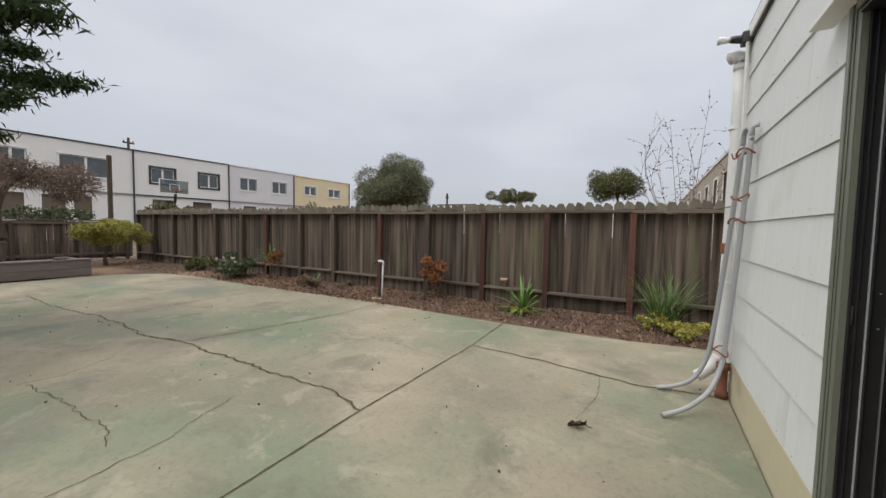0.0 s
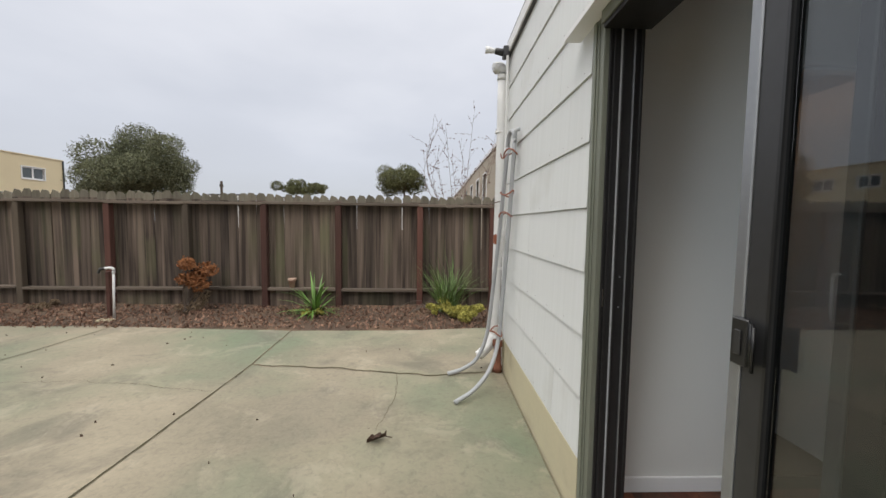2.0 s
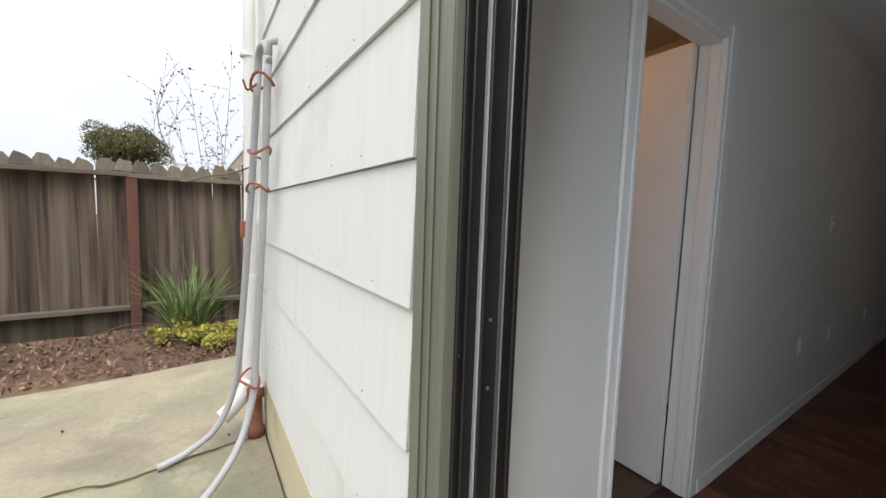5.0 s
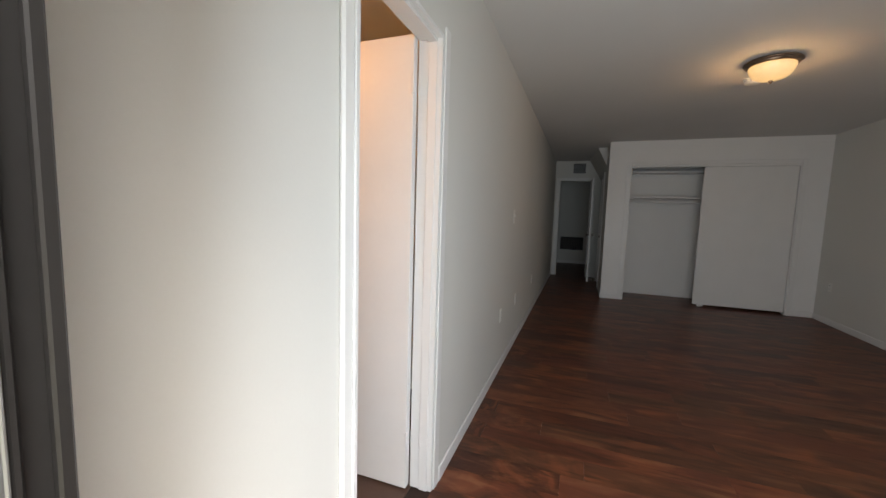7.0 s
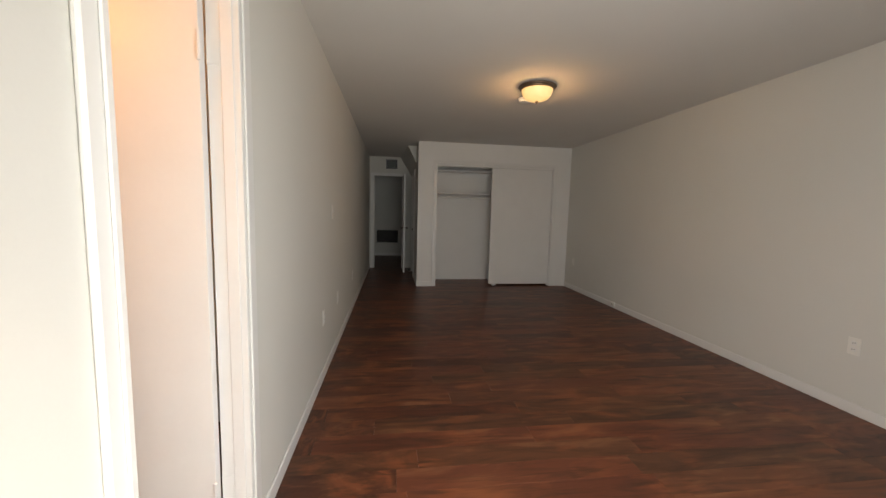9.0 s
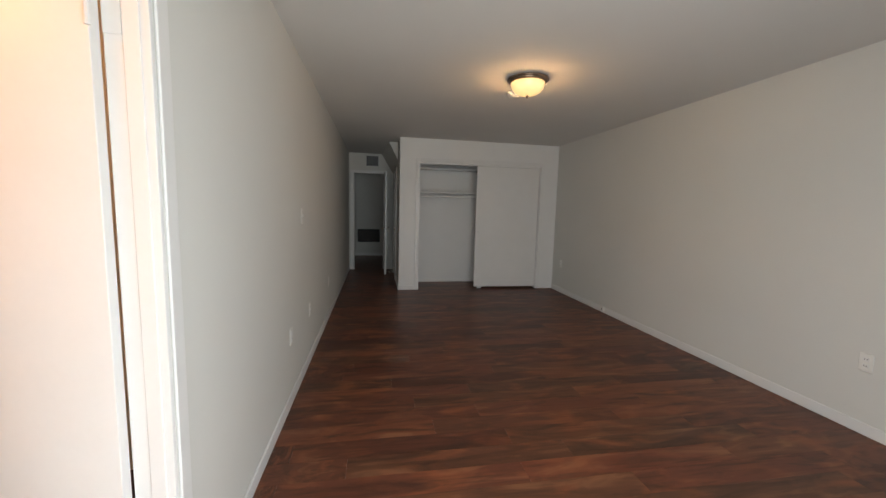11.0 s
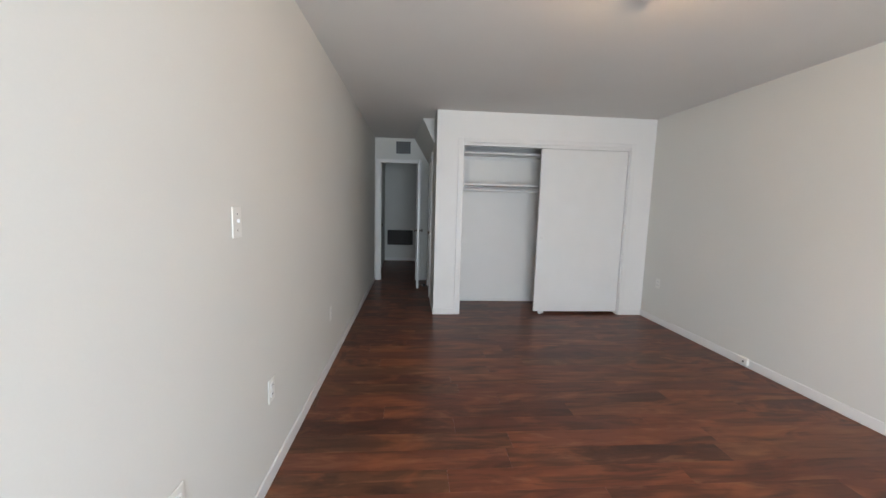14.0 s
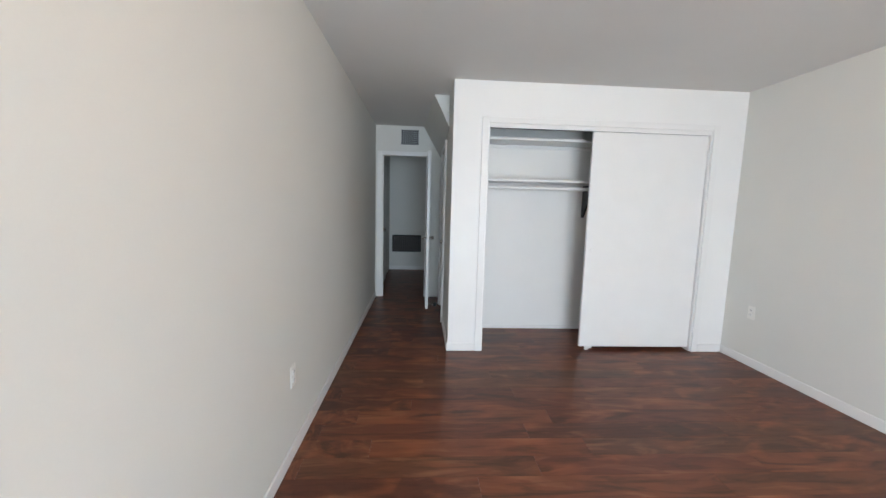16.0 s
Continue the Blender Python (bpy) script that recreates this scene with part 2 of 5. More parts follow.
M_CEIL = mat("ceiling_paint", (0.70, 0.68, 0.65), (0.65, 0.63, 0.60), 0.85, 1.3, 160, 0.08, dist=0.002)
M_TRIM = mat("trim_paint", (0.78, 0.775, 0.76), (0.73, 0.725, 0.71), 0.4, 4, 60, 0.05)
M_PLANK = plank_mat()
M_SUB = mat("subfloor", (0.03, 0.015, 0.01), None, 0.8)
M_BATHF = mat("bath_floor", (0.10, 0.055, 0.038), (0.055, 0.03, 0.022), 0.5)
M_BRONZE = mat("dark_bronze_frame", (0.042, 0.041, 0.041), (0.026, 0.025, 0.025), 0.42, 5, 60, 0.08, metal=0.35)
M_OLIVE = mat("weathered_olive_frame", (0.23, 0.24, 0.19), (0.15, 0.16, 0.125), 0.55, 4, 40, 0.15, stretch=(1, 1, 0.3), metal=0.2)
M_ALU = mat("grey_aluminium", (0.36, 0.37, 0.38), (0.27, 0.28, 0.29), 0.4, 5, 60, 0.08, metal=0.7)
M_DGREY = mat("dark_grey_metal", (0.07, 0.07, 0.072), (0.05, 0.05, 0.05), 0.4, 5, 60, 0.05, metal=0.5)
M_BLACK = mat("black_plastic", (0.012, 0.012, 0.012), (0.02, 0.02, 0.02), 0.35, 6, 60, 0.05)
M_PVC = mat("white_pvc", (0.74, 0.74, 0.73), (0.62, 0.62, 0.6), 0.4, 5, 40, 0.05)
M_POLE = mat("grey_pole", (0.40, 0.41, 0.42), (0.31, 0.32, 0.33), 0.5, 6, 60, 0.08)
M_CLIP = mat("rusty_orange_wire", (0.30, 0.10, 0.05), (0.2, 0.06, 0.03), 0.6, 12, 60, 0.1)
M_CLAY = mat("rusty_clay", (0.22, 0.085, 0.05), (0.12, 0.05, 0.03), 0.9, 9, 60, 0.5)
M_TERRA = mat("terracotta", (0.42, 0.22, 0.14), (0.5, 0.4, 0.33), 0.85, 14, 60, 0.2)
M_GLASS = glass_mat("clear_glass", (0.50, 0.53, 0.54))
M_PANE = mat("far_window_glass", (0.10, 0.12, 0.13), (0.06, 0.075, 0.08), 0.15, 2, 9, 0, spec=0.7)
M_BOWL = glow_mat("lit_alabaster_glass", (1.0, 0.60, 0.22), 0.16)
M_RIM = mat("brushed_bronze", (0.34, 0.25, 0.18), (0.24, 0.16, 0.11), 0.3, 8, 60, 0.05, metal=0.9)
M_CHROME = mat("brushed_nickel", (0.55, 0.52, 0.46), (0.45, 0.42, 0.38), 0.25, 8, 60, 0.03, metal=1.0)
M_BARK = mat("bark", (0.13, 0.10, 0.075), (0.06, 0.045, 0.035), 0.95, 6, 40, 0.7, stretch=(3, 3, 0.6))
M_CYP = mat("cypress_foliage", (0.020, 0.038, 0.012), (0.055, 0.085, 0.022), 0.8, 3, 30, 0, rand=0.5, island=True)
M_LEAF = mat("olive_green_leaf", (0.115, 0.135, 0.06), (0.05, 0.07, 0.03), 0.7, 3, 20, 0, rand=0.5, island=True)
M_TREE = mat("grey_olive_leaf", (0.19, 0.195, 0.10), (0.075, 0.085, 0.048), 0.75, 3, 20, 0, rand=0.5, island=True)
M_LEAF2 = mat("grey_green_leaf", (0.075, 0.10, 0.04), (0.14, 0.125, 0.04), 0.7, 3, 20, 0, rand=0.5, island=True)
M_YELLOW = mat("yellow_green_leaf", (0.42, 0.365, 0.075), (0.21, 0.215, 0.05), 0.7, 4, 20, 0, rand=0.4, island=True)
M_DRY = mat("dry_twig", (0.23, 0.165, 0.13), (0.125, 0.088, 0.068), 0.95, 5, 30, 0, rand=0.4, island=True)
M_STRAW = mat("straw_weeds", (0.27, 0.19, 0.12), (0.15, 0.11, 0.07), 0.95, 5, 30, 0, rand=0.4, island=True)
M_ORANGE = mat("dried_flower", (0.30, 0.12, 0.04), (0.19, 0.075, 0.03), 0.9, 5, 30, 0, rand=0.4, island=True)
M_BLADE = mat("strap_leaf", (0.15, 0.225, 0.06), (0.07, 0.13, 0.035), 0.5, 5, 30, 0.05, rand=0.4)
M_YUCCA = mat("yucca_leaf", (0.17, 0.29, 0.055), (0.08, 0.17, 0.04), 0.45, 5, 30, 0.05, rand=0.4)
M_DEAD = mat("dead_leaf", (0.075, 0.038, 0.022), (0.035, 0.02, 0.014), 0.8, 14, 60, 0.2)
M_STUCCO = mat("white_stucco", (0.80, 0.795, 0.77), (0.72, 0.715, 0.69), 0.85, 0.5, 8, 0.1)
M_STUCCO2 = mat("grey_white_stucco", (0.70, 0.69, 0.705), (0.64, 0.63, 0.65), 0.85, 0.5, 8, 0.1)
M_STUCCOY = mat("yellow_stucco", (0.74, 0.64, 0.42), (0.68, 0.58, 0.38), 0.85, 0.5, 8, 0.1)
M_TAN = mat("tan_stucco", (0.40, 0.35, 0.27), (0.33, 0.29, 0.23), 0.9, 0.6, 8, 0.2)
M_DTRIM = mat("dark_trim", (0.035, 0.045, 0.05), None, 0.6)
M_ROOF = mat("roof_felt", (0.10, 0.10, 0.10), (0.06, 0.06, 0.06), 0.9)
M_BROWN = mat("brown_door", (0.16, 0.12, 0.085), (0.12, 0.09, 0.06), 0.6)
M_SLAT = mat("dark_brown_enamel", (0.026, 0.016, 0.013), (0.018, 0.011, 0.009), 0.5)
M_TIMBER = mat("planter_timber", (0.22, 0.185, 0.165), (0.12, 0.095, 0.085), 0.9, 3, 25, 0.5, stretch=(3, 0.8, 8))
M_VENT = mat("vent_grille", (0.30, 0.28, 0.26), (0.22, 0.2, 0.19), 0.6)
M_VOID = mat("dark_void", (0.012, 0.011, 0.01), None, 0.9)
M_PLATE = mat("plate_plastic", (0.80, 0.79, 0.75), (0.76, 0.75, 0.71), 0.35, 6, 60, 0.02)


# ---- mesh helpers ----
def where(ob):
    v = Vector((0, 0, 0))
    while ob:
        v += ob.location
        ob = ob.parent
    return v


def as_mesh(name, bm, material, smooth=False):
    me = bpy.data.meshes.new(name)
    bmesh.ops.recalc_face_normals(bm, faces=bm.faces)
    if smooth:
        for f in bm.faces:
            f.smooth = True
    bm.to_mesh(me)
    bm.free()
    me.materials.append(material)
    return me


def part(name, bm, material, parent, label="", smooth=False):
    """One mesh, given in world metres, under a thing or part."""
    at = where(parent) if parent else Vector((0, 0, 0))
    bmesh.ops.translate(bm, verts=bm.verts, vec=-at)
    ob = new(name, as_mesh(name, bm, material, smooth))
    if parent:
        ob.parent = parent
    if label:
        ob["label"] = label
    return ob


def piece(name, me, parent, loc, rot=(0, 0, 0), size=(1, 1, 1)):
    """A further object on a shared mesh."""
    ob = new(name, me)
    ob.parent = parent
    ob.location = Vector(loc) - where(parent)
    ob.rotation_euler, ob.scale = rot, size
    return ob


def thing(name, loc, label, category, group="", kind=""):
    ob = new(name)
    ob.location = loc
    ob.empty_display_size = 0.1
    return tagged(ob, label, category, group, kind)


def solid(name, bm, material, label, category, kind="", base=(0, 0, 0), smooth=False):
    bmesh.ops.translate(bm, verts=bm.verts, vec=-Vector(base))
    ob = new(name, as_mesh(name, bm, material, smooth))
    ob.location = base
    return tagged(ob, label, category, "", kind)


def box(bm, lo, hi, bevel=0.0):
    lo, hi = Vector(lo), Vector(hi)
    r = bmesh.ops.create_cube(bm, size=1, matrix=Matrix.LocRotScale((lo + hi) / 2, None, hi - lo))
    if bevel:
        es = list({e for v in r["verts"] for e in v.link_edges})
        bmesh.ops.bevel(bm, geom=es, offset=bevel, segments=1, affect="EDGES", profile=0.5)
    return bm


def boxes(*items, bevel=0.0):
    bm = bmesh.new()
    for lo, hi in items:
        box(bm, lo, hi, bevel)
    return bm


def tube(bm, pts, r0, r1=None, sides=8):
    """A round bar along pts, tapering from r0 to r1."""
    r1 = r0 if r1 is None else r1
    pts = [Vector(p) for p in pts]
    rings = []
    for i, p in enumerate(pts):
        d = (pts[min(i + 1, len(pts) - 1)] - pts[max(i - 1, 0)]).normalized()
        q = d.to_track_quat("Z", "Y")
        r = r0 + (r1 - r0) * i / max(1, len(pts) - 1)
        rings.append([bm.verts.new(p + q @ Vector((r * math.cos(a), r * math.sin(a), 0))) for a in [2 * math.pi * k / sides for k in range(sides)]])
    for a, b in zip(rings, rings[1:]):
        for k in range(sides):
            bm.faces.new((a[k], a[(k + 1) % sides], b[(k + 1) % sides], b[k]))
    bm.faces.new(rings[0][::-1])
    bm.faces.new(rings[-1])
    return bm


def smooth_path(pts, steps=6):
    """Points along a Catmull-Rom line."""
    p = [Vector(v) for v in pts]
    p = [2 * p[0] - p[1]] + p + [2 * p[-1] - p[-2]]
    out = []
    for a, b, c, d in zip(p, p[1:], p[2:], p[3:]):
        for k in range(steps):
            t = k / steps
            out.append(0.5 * (2 * b + (c - a) * t + (2 * a - 5 * b + 4 * c - d) * t * t + (3 * b - a - 3 * c + d) * t ** 3))
    return out + [p[-2]]


def lathe(bm, profile, at, sides=24):
    rings = []
    for r, z in profile:
        rings.append([bm.verts.new((at[0] + r * math.cos(a), at[1] + r * math.sin(a), at[2] + z)) for a in [2 * math.pi * k / sides for k in range(sides)]])
    for a, b in zip(rings, rings[1:]):
        for k in range(sides):
            bm.faces.new((a[k], a[(k + 1) % sides], b[(k + 1) % sides], b[k]))
    bm.faces.new(rings[0][::-1])
    bm.faces.new(rings[-1])
    return bm


def wall_x(name, x0, x1, y0, y1, z0, z1, holes, material, label, category="wall"):
    """A wall that runs along y between x0 and x1, with holes (ya, yb, za, zb)."""
    return solid(name, wall_bm(lambda u, v, w: (w, u, v), x0, x1, y0, y1, z0, z1, holes), material, label, category, "structure")


def wall_y(name, y0, y1, x0, x1, z0, z1, holes, material, label, category="wall"):
    return solid(name, wall_bm(lambda u, v, w: (u, w, v), y0, y1, x0, x1, z0, z1, holes), material, label, category, "structure")


def wall_bm(place, w0, w1, u0, u1, v0, v1, holes):
    us = sorted({u0, u1, *[h[0] for h in holes], *[h[1] for h in holes]})
    vs = sorted({v0, v1, *[h[2] for h in holes], *[h[3] for h in holes]})
    us, vs = [u for u in us if u0 <= u <= u1], [v for v in vs if v0 <= v <= v1]
    bm = bmesh.new()
    full = {(i, j) for i in range(len(us) - 1) for j in range(len(vs) - 1)
            if not any(h[0] < (us[i] + us[i + 1]) / 2 < h[1] and h[2] < (vs[j] + vs[j + 1]) / 2 < h[3] for h in holes)}
    cache = {}

    def vert(i, j, w):
        if (i, j, w) not in cache:
            cache[i, j, w] = bm.verts.new(place(us[i], vs[j], (w0, w1)[w]))
        return cache[i, j, w]
    for i, j in full:
        for w in (0, 1):
            bm.faces.new([vert(i, j, w), vert(i + 1, j, w), vert(i + 1, j + 1, w), vert(i, j + 1, w)])
        for (di, dj), (a, b) in (((-1, 0), ((i, j), (i, j + 1))), ((1, 0), ((i + 1, j), (i + 1, j + 1))), ((0, -1), ((i, j), (i + 1, j))), ((0, 1), ((i, j + 1), (i + 1, j + 1)))):
            if (i + di, j + dj) not in full:
                bm.faces.new([vert(*a, 0), vert(*b, 0), vert(*b, 1), vert(*a, 1)])
    return bm


def leaf_cloud(name, centres, size, material, parent, label="", squash=0.5, rng=None):
    """Many small folded leaves, one mesh."""
    rng = rng or np.random.default_rng(3)
    c = np.asarray(centres, float) - np.array(where(parent))
    n = len(c)
    a = rng.normal(size=(n, 3))
    a /= np.linalg.norm(a, axis=1)[:, None]
    b = np.cross(a, rng.normal(size=(n, 3)))
    b /= np.linalg.norm(b, axis=1)[:, None]
    s = size * rng.uniform(0.6, 1.4, (n, 1))
    nn = np.cross(a, b) * s * 0.18
    v = np.stack([c - a * s, c + b * s * squash + nn, c + a * s, c - b * s * squash + nn], 1).reshape(-1, 3)
    me = bpy.data.meshes.new(name)
    me.from_pydata(v.tolist(), [], [f for i in range(n) for f in ((4 * i, 4 * i + 1, 4 * i + 2), (4 * i, 4 * i + 2, 4 * i + 3))])
    me.materials.append(material)
    ob = new(name, me)
    ob.parent = parent
    if label:
        ob["label"] = label
    return ob


def clumps(rng, blobs, n, spread=1.0):
    """n places in a crown made of uneven clumps (x, y, z, rx, ry, rz)."""
    out = []
    w = np.array([b[3] * b[4] * b[5] for b in blobs]) ** 0.7
    for i in rng.choice(len(blobs), n, p=w / w.sum()):
        b = blobs[i]
        d = rng.normal(size=3)
        d /= np.linalg.norm(d)
        r = rng.uniform(0.45, 1) ** 0.5 * (0.85 + 0.3 * rng.random() ** 2) * spread
        out.append((b[0] + d[0] * b[3] * r, b[1] + d[1] * b[4] * r, b[2] + d[2] * b[5] * r))
    return out


def random_blobs(rng, at, half, count, size):
    out = []
    for _ in range(count):
        d = rng.normal(size=3)
        d *= rng.uniform(0.3, 0.85) / np.linalg.norm(d)
        s = size * rng.uniform(0.6, 1.3)
        out.append((at[0] + d[0] * half[0], at[1] + d[1] * half[1], at[2] + d[2] * half[2], s, s, s * 0.8))
    return out


# ---- key levels ----
WX, IX = 0.424, 0.585          # outer and inner face of the garden wall
FZ, CZ = 0.06, 2.465         # room floor and ceiling
NY, SY = 2.123, -1.433        # side walls of the room
CX, BX = 6.75, 7.40          # closet front and back
HX, EX = 8.78, 11.05         # hall end wall, far wall
FY = 6.20                    # fence

# ---- ground ----
bm = bmesh.new()
bmesh.ops.create_grid(bm, x_segments=2, y_segments=2, size=400)
bmesh.ops.translate(bm, verts=bm.verts, vec=(0, 0, -0.09))
solid("ground", bm, M_SOIL, "bare brown earth of the yards to the horizon", "ground", "structure")


def soil_bed():
    bm = bmesh.new()
    nx, ny = 150, 60
    grid = {}
    for i in range(nx + 1):
        for j in range(ny + 1):
            x, y = -16.4 + 17.6 * i / nx, 0.8 + 5.5 * j / ny
            z = -0.03 + 0.05 * noise.noise(Vector((x * 1.3, y * 1.3, 0))) + 0.025 * noise.noise(Vector((x * 6, y * 6, 2)))
            if x > -11.6 and y < 4.6:
                z = -0.085
            if x > 0.2 and y < 4.9:
                z = -0.085
            z += 0.05 * max(0, min(1, (y - 5.0) / 0.8)) if y > 5 else 0
            if y < 5.25 and x > -11.2:
                z = min(z, -0.015)
            grid[i, j] = bm.verts.new((x, y, z))
    for i in range(nx):
        for j in range(ny):
            bm.faces.new((grid[i, j], grid[i + 1, j], grid[i + 1, j + 1], grid[i, j + 1]))
    ob = solid("soil_bed", bm, M_SOIL, "bare brown soil strip with bark mulch along the fence", "soil", "structure", smooth=True)
    rng = np.random.default_rng(11)
    pts = []
    for _ in range(8000):
        x = rng.uniform(-9, 0.9) if rng.random() < 0.85 else rng.uniform(-15, -9)
        y = 5.02 + 1.1 * rng.random() ** 1.1
        pts.append((x, y, 0.0 + 0.05 * max(0, min(1, (y - 5.0) / 0.8)) + 0.03 * noise.noise(Vector((x * 1.3, y * 1.3, 0)))))
    chips = leaf_cloud("mulch_chips", pts, 0.024, M_MULCH, ob, "scattered red-brown bark mulch chips", 0.45, rng)
    chips["kind"] = "stuff"


soil_bed()


def patio():
    edge = [(-11.75, -9), (-11.75, 3.6), (-11.55, 4.3), (-11.1, 4.85), (-10.3, 5.12), (-8.6, 5.13), (-6.1, 5.07), (-4.25, 5.10), (-3.0, 5.00), (-1.9, 4.94), (-0.7, 4.95), (0.36, 5.08), (0.9, 5.10), (0.9, 3.77), (WX - 0.02, 3.77), (WX - 0.02, -9)]
    bm = bmesh.new()
    pts = []
    for a, b in zip(edge, edge[1:] + edge[:1]):
        n = max(1, int(math.dist(a, b) / 0.25))
        for k in range(n):
            x, y = a[0] + (b[0] - a[0]) * k / n, a[1] + (b[1] - a[1]) * k / n
            w = 0.02 * noise.noise(Vector((x * 4, y * 4, 7))) if y > 4.2 and x < 0.3 else 0
            pts.append((x, y + w))
    f = bm.faces.new([bm.verts.new((x, y, 0.0)) for x, y in pts])
    r = bmesh.ops.extrude_face_region(bm, geom=[f])
    bmesh.ops.translate(bm, verts=[v for v in r["geom"] if isinstance(v, bmesh.types.BMVert)], vec=(0, 0, -0.12))
    ob = solid("patio", bm, M_CONC, "cracked grey concrete patio with worn green paint", "patio", "structure")

    def crack(pts, width, jag, seed, label):
        line = []
        for a, b in zip(pts, pts[1:]):
            n = max(2, int(math.dist(a, b) / 0.035))
            for k in range(n):
                line.append((a[0] + (b[0] - a[0]) * k / n, a[1] + (b[1] - a[1]) * k / n))
        line.append(pts[-1])
        bm, prev = bmesh.new(), None
        for i, (x, y) in enumerate(line):
            a, b = line[max(0, i - 1)], line[min(len(line) - 1, i + 1)]
            d = Vector((b[0] - a[0], b[1] - a[1])).normalized()
            nx, ny = -d.y, d.x
            o = jag * (noise.noise(Vector((x * 3, y * 3, seed))) + 0.8 * noise.noise(Vector((x * 13, y * 13, seed))))
            w = width * (0.55 + 0.9 * abs(noise.noise(Vector((x * 7, y * 7, seed + 5))))) / 2
            pair = [bm.verts.new((x + nx * (o + s * w), y + ny * (o + s * w), 0.004)) for s in (-1, 1)]
            if prev:
                bm.faces.new((prev[0], pair[0], pair[1], prev[1]))
            prev = pair
        part("crack", bm, M_CRACK, ob, label)
        if width < 0.012:
            return
        bm, prev = bmesh.new(), None
        for i, (x, y) in enumerate(line):
            a, b = line[max(0, i - 1)], line[min(len(line) - 1, i + 1)]
            d = Vector((b[0] - a[0], b[1] - a[1])).normalized()
            o = jag * (noise.noise(Vector((x * 3, y * 3, seed))) + 0.8 * noise.noise(Vector((x * 13, y * 13, seed))))
            pair = []
            for s in (-1, 1):
                w = width * (0.3 + 1.1 * abs(noise.noise(Vector((x * 9, y * 9, seed + 9 * s)))))
                pair.append(bm.verts.new((x - d.y * (o + s * w), y + d.x * (o + s * w), 0.002)))
            if prev:
                bm.faces.new((prev[0], pair[0], pair[1], prev[1]))
            prev = pair
        part("worn_lip", bm, M_LIP, ob, "paler chipped edge of the crack")
    J, C = "straight joint filled with dirt", "ragged crack with dirt and weeds"
    crack([(-1.86, -6), (-1.90, 1.1), (-1.91, 2.1), (-1.88, 3.0), (-1.86, 3.85), (-1.90, 4.93)], 0.018, 0.006, 1, J)
    crack([(-1.91, 2.10), (-2.38, 2.19), (-3.1, 2.18), (-4.43, 2.25), (-5.07, 2.16), (-6.59, 2.25), (-7.92, 2.14), (-9.6, 2.2)], 0.028, 0.05, 2, C)
    crack([(-1.86, 3.85), (-1.12, 3.77), (-0.53, 3.66), (-0.21, 3.61), (0.38, 3.68)], 0.024, 0.03, 3, C)
    crack([(-6.6, 0.5), (-6.59, 2.25), (-6.73, 3.18), (-6.85, 4.3), (-6.8, 5.05)], 0.015, 0.015, 4, J)
    crack([(-4.6, 2.25), (-4.52, 2.51), (-4.32, 3.3), (-4.15, 4.13), (-4.11, 5.08)], 0.013, 0.008, 5, J)
    crack([(-2.6, 0.3), (-2.62, 0.92), (-2.67, 1.23), (-2.78, 1.48), (-2.87, 1.77)], 0.006, 0.04, 6, C)
    crack([(-4.48, 0.99), (-4.42, 1.27), (-4.66, 1.66)], 0.007, 0.03, 7, C)
    crack([(-4.42, 1.03), (-3.84, 1.08), (-3.17, 1.08), (-2.86, 1.01)], 0.009, 0.05, 8, C)
    crack([(-0.53, 3.66), (-0.5, 3.2), (-0.56, 2.75)], 0.004, 0.02, 9, C)
    crack([(-1.9, 3.3), (-3.0, 3.5), (-4.2, 3.45)], 0.004, 0.04, 10, C)
    rng = np.random.default_rng(5)
    pts = [(rng.uniform(-8, 0.3), rng.uniform(0.8, 4.9), 0.006) for _ in range(110)]
    d = leaf_cloud("debris", pts, 0.011, M_DEAD, ob, "small dark leaf bits on the concrete", 0.6, rng)
    d["kind"] = "stuff"


patio()


# ---- fence ----
PICKETS = []
for seed in range(4):
    bm = bmesh.new()
    w, h, t, c = 0.137 / 2, 1.0, 0.016, 0.035
    g = 0.925
    low = [(-w, 0), (w, 0), (w, g), (-w, g)]
    top = [(-w, g), (w, g), (w, h - c * 1.2), (w - c, h - 0.006 * seed), (-w + c, h), (-w, h - c * (1 + 0.15 * seed))]
    for k, prof in enumerate((low, top)):
        a = [bm.verts.new((x, 0, z)) for x, z in prof]
        b = [bm.verts.new((x, t, z)) for x, z in prof]
        fs = [bm.faces.new(a), bm.faces.new(b[::-1])]
        fs += [bm.faces.new((a[i], a[i - 1], b[i - 1], b[i])) for i in range(len(prof)) if (k, i) not in ((0, 3), (1, 1))]
        for f in fs:
            f.material_index = k
    bmesh.ops.remove_doubles(bm, verts=bm.verts, dist=1e-5)
    PICKETS.append(as_mesh("picket", bm, M_PICKET))
    PICKETS[-1].materials.append(M_PTOP)
POST_MESH, POSTG_MESH = [as_mesh("post", box(bmesh.new(), (-0.045, -0.045, 0), (0.045, 0.045, 1), 0.006), m) for m in (M_POST, M_POSTG)]
rng0 = random.Random(4)


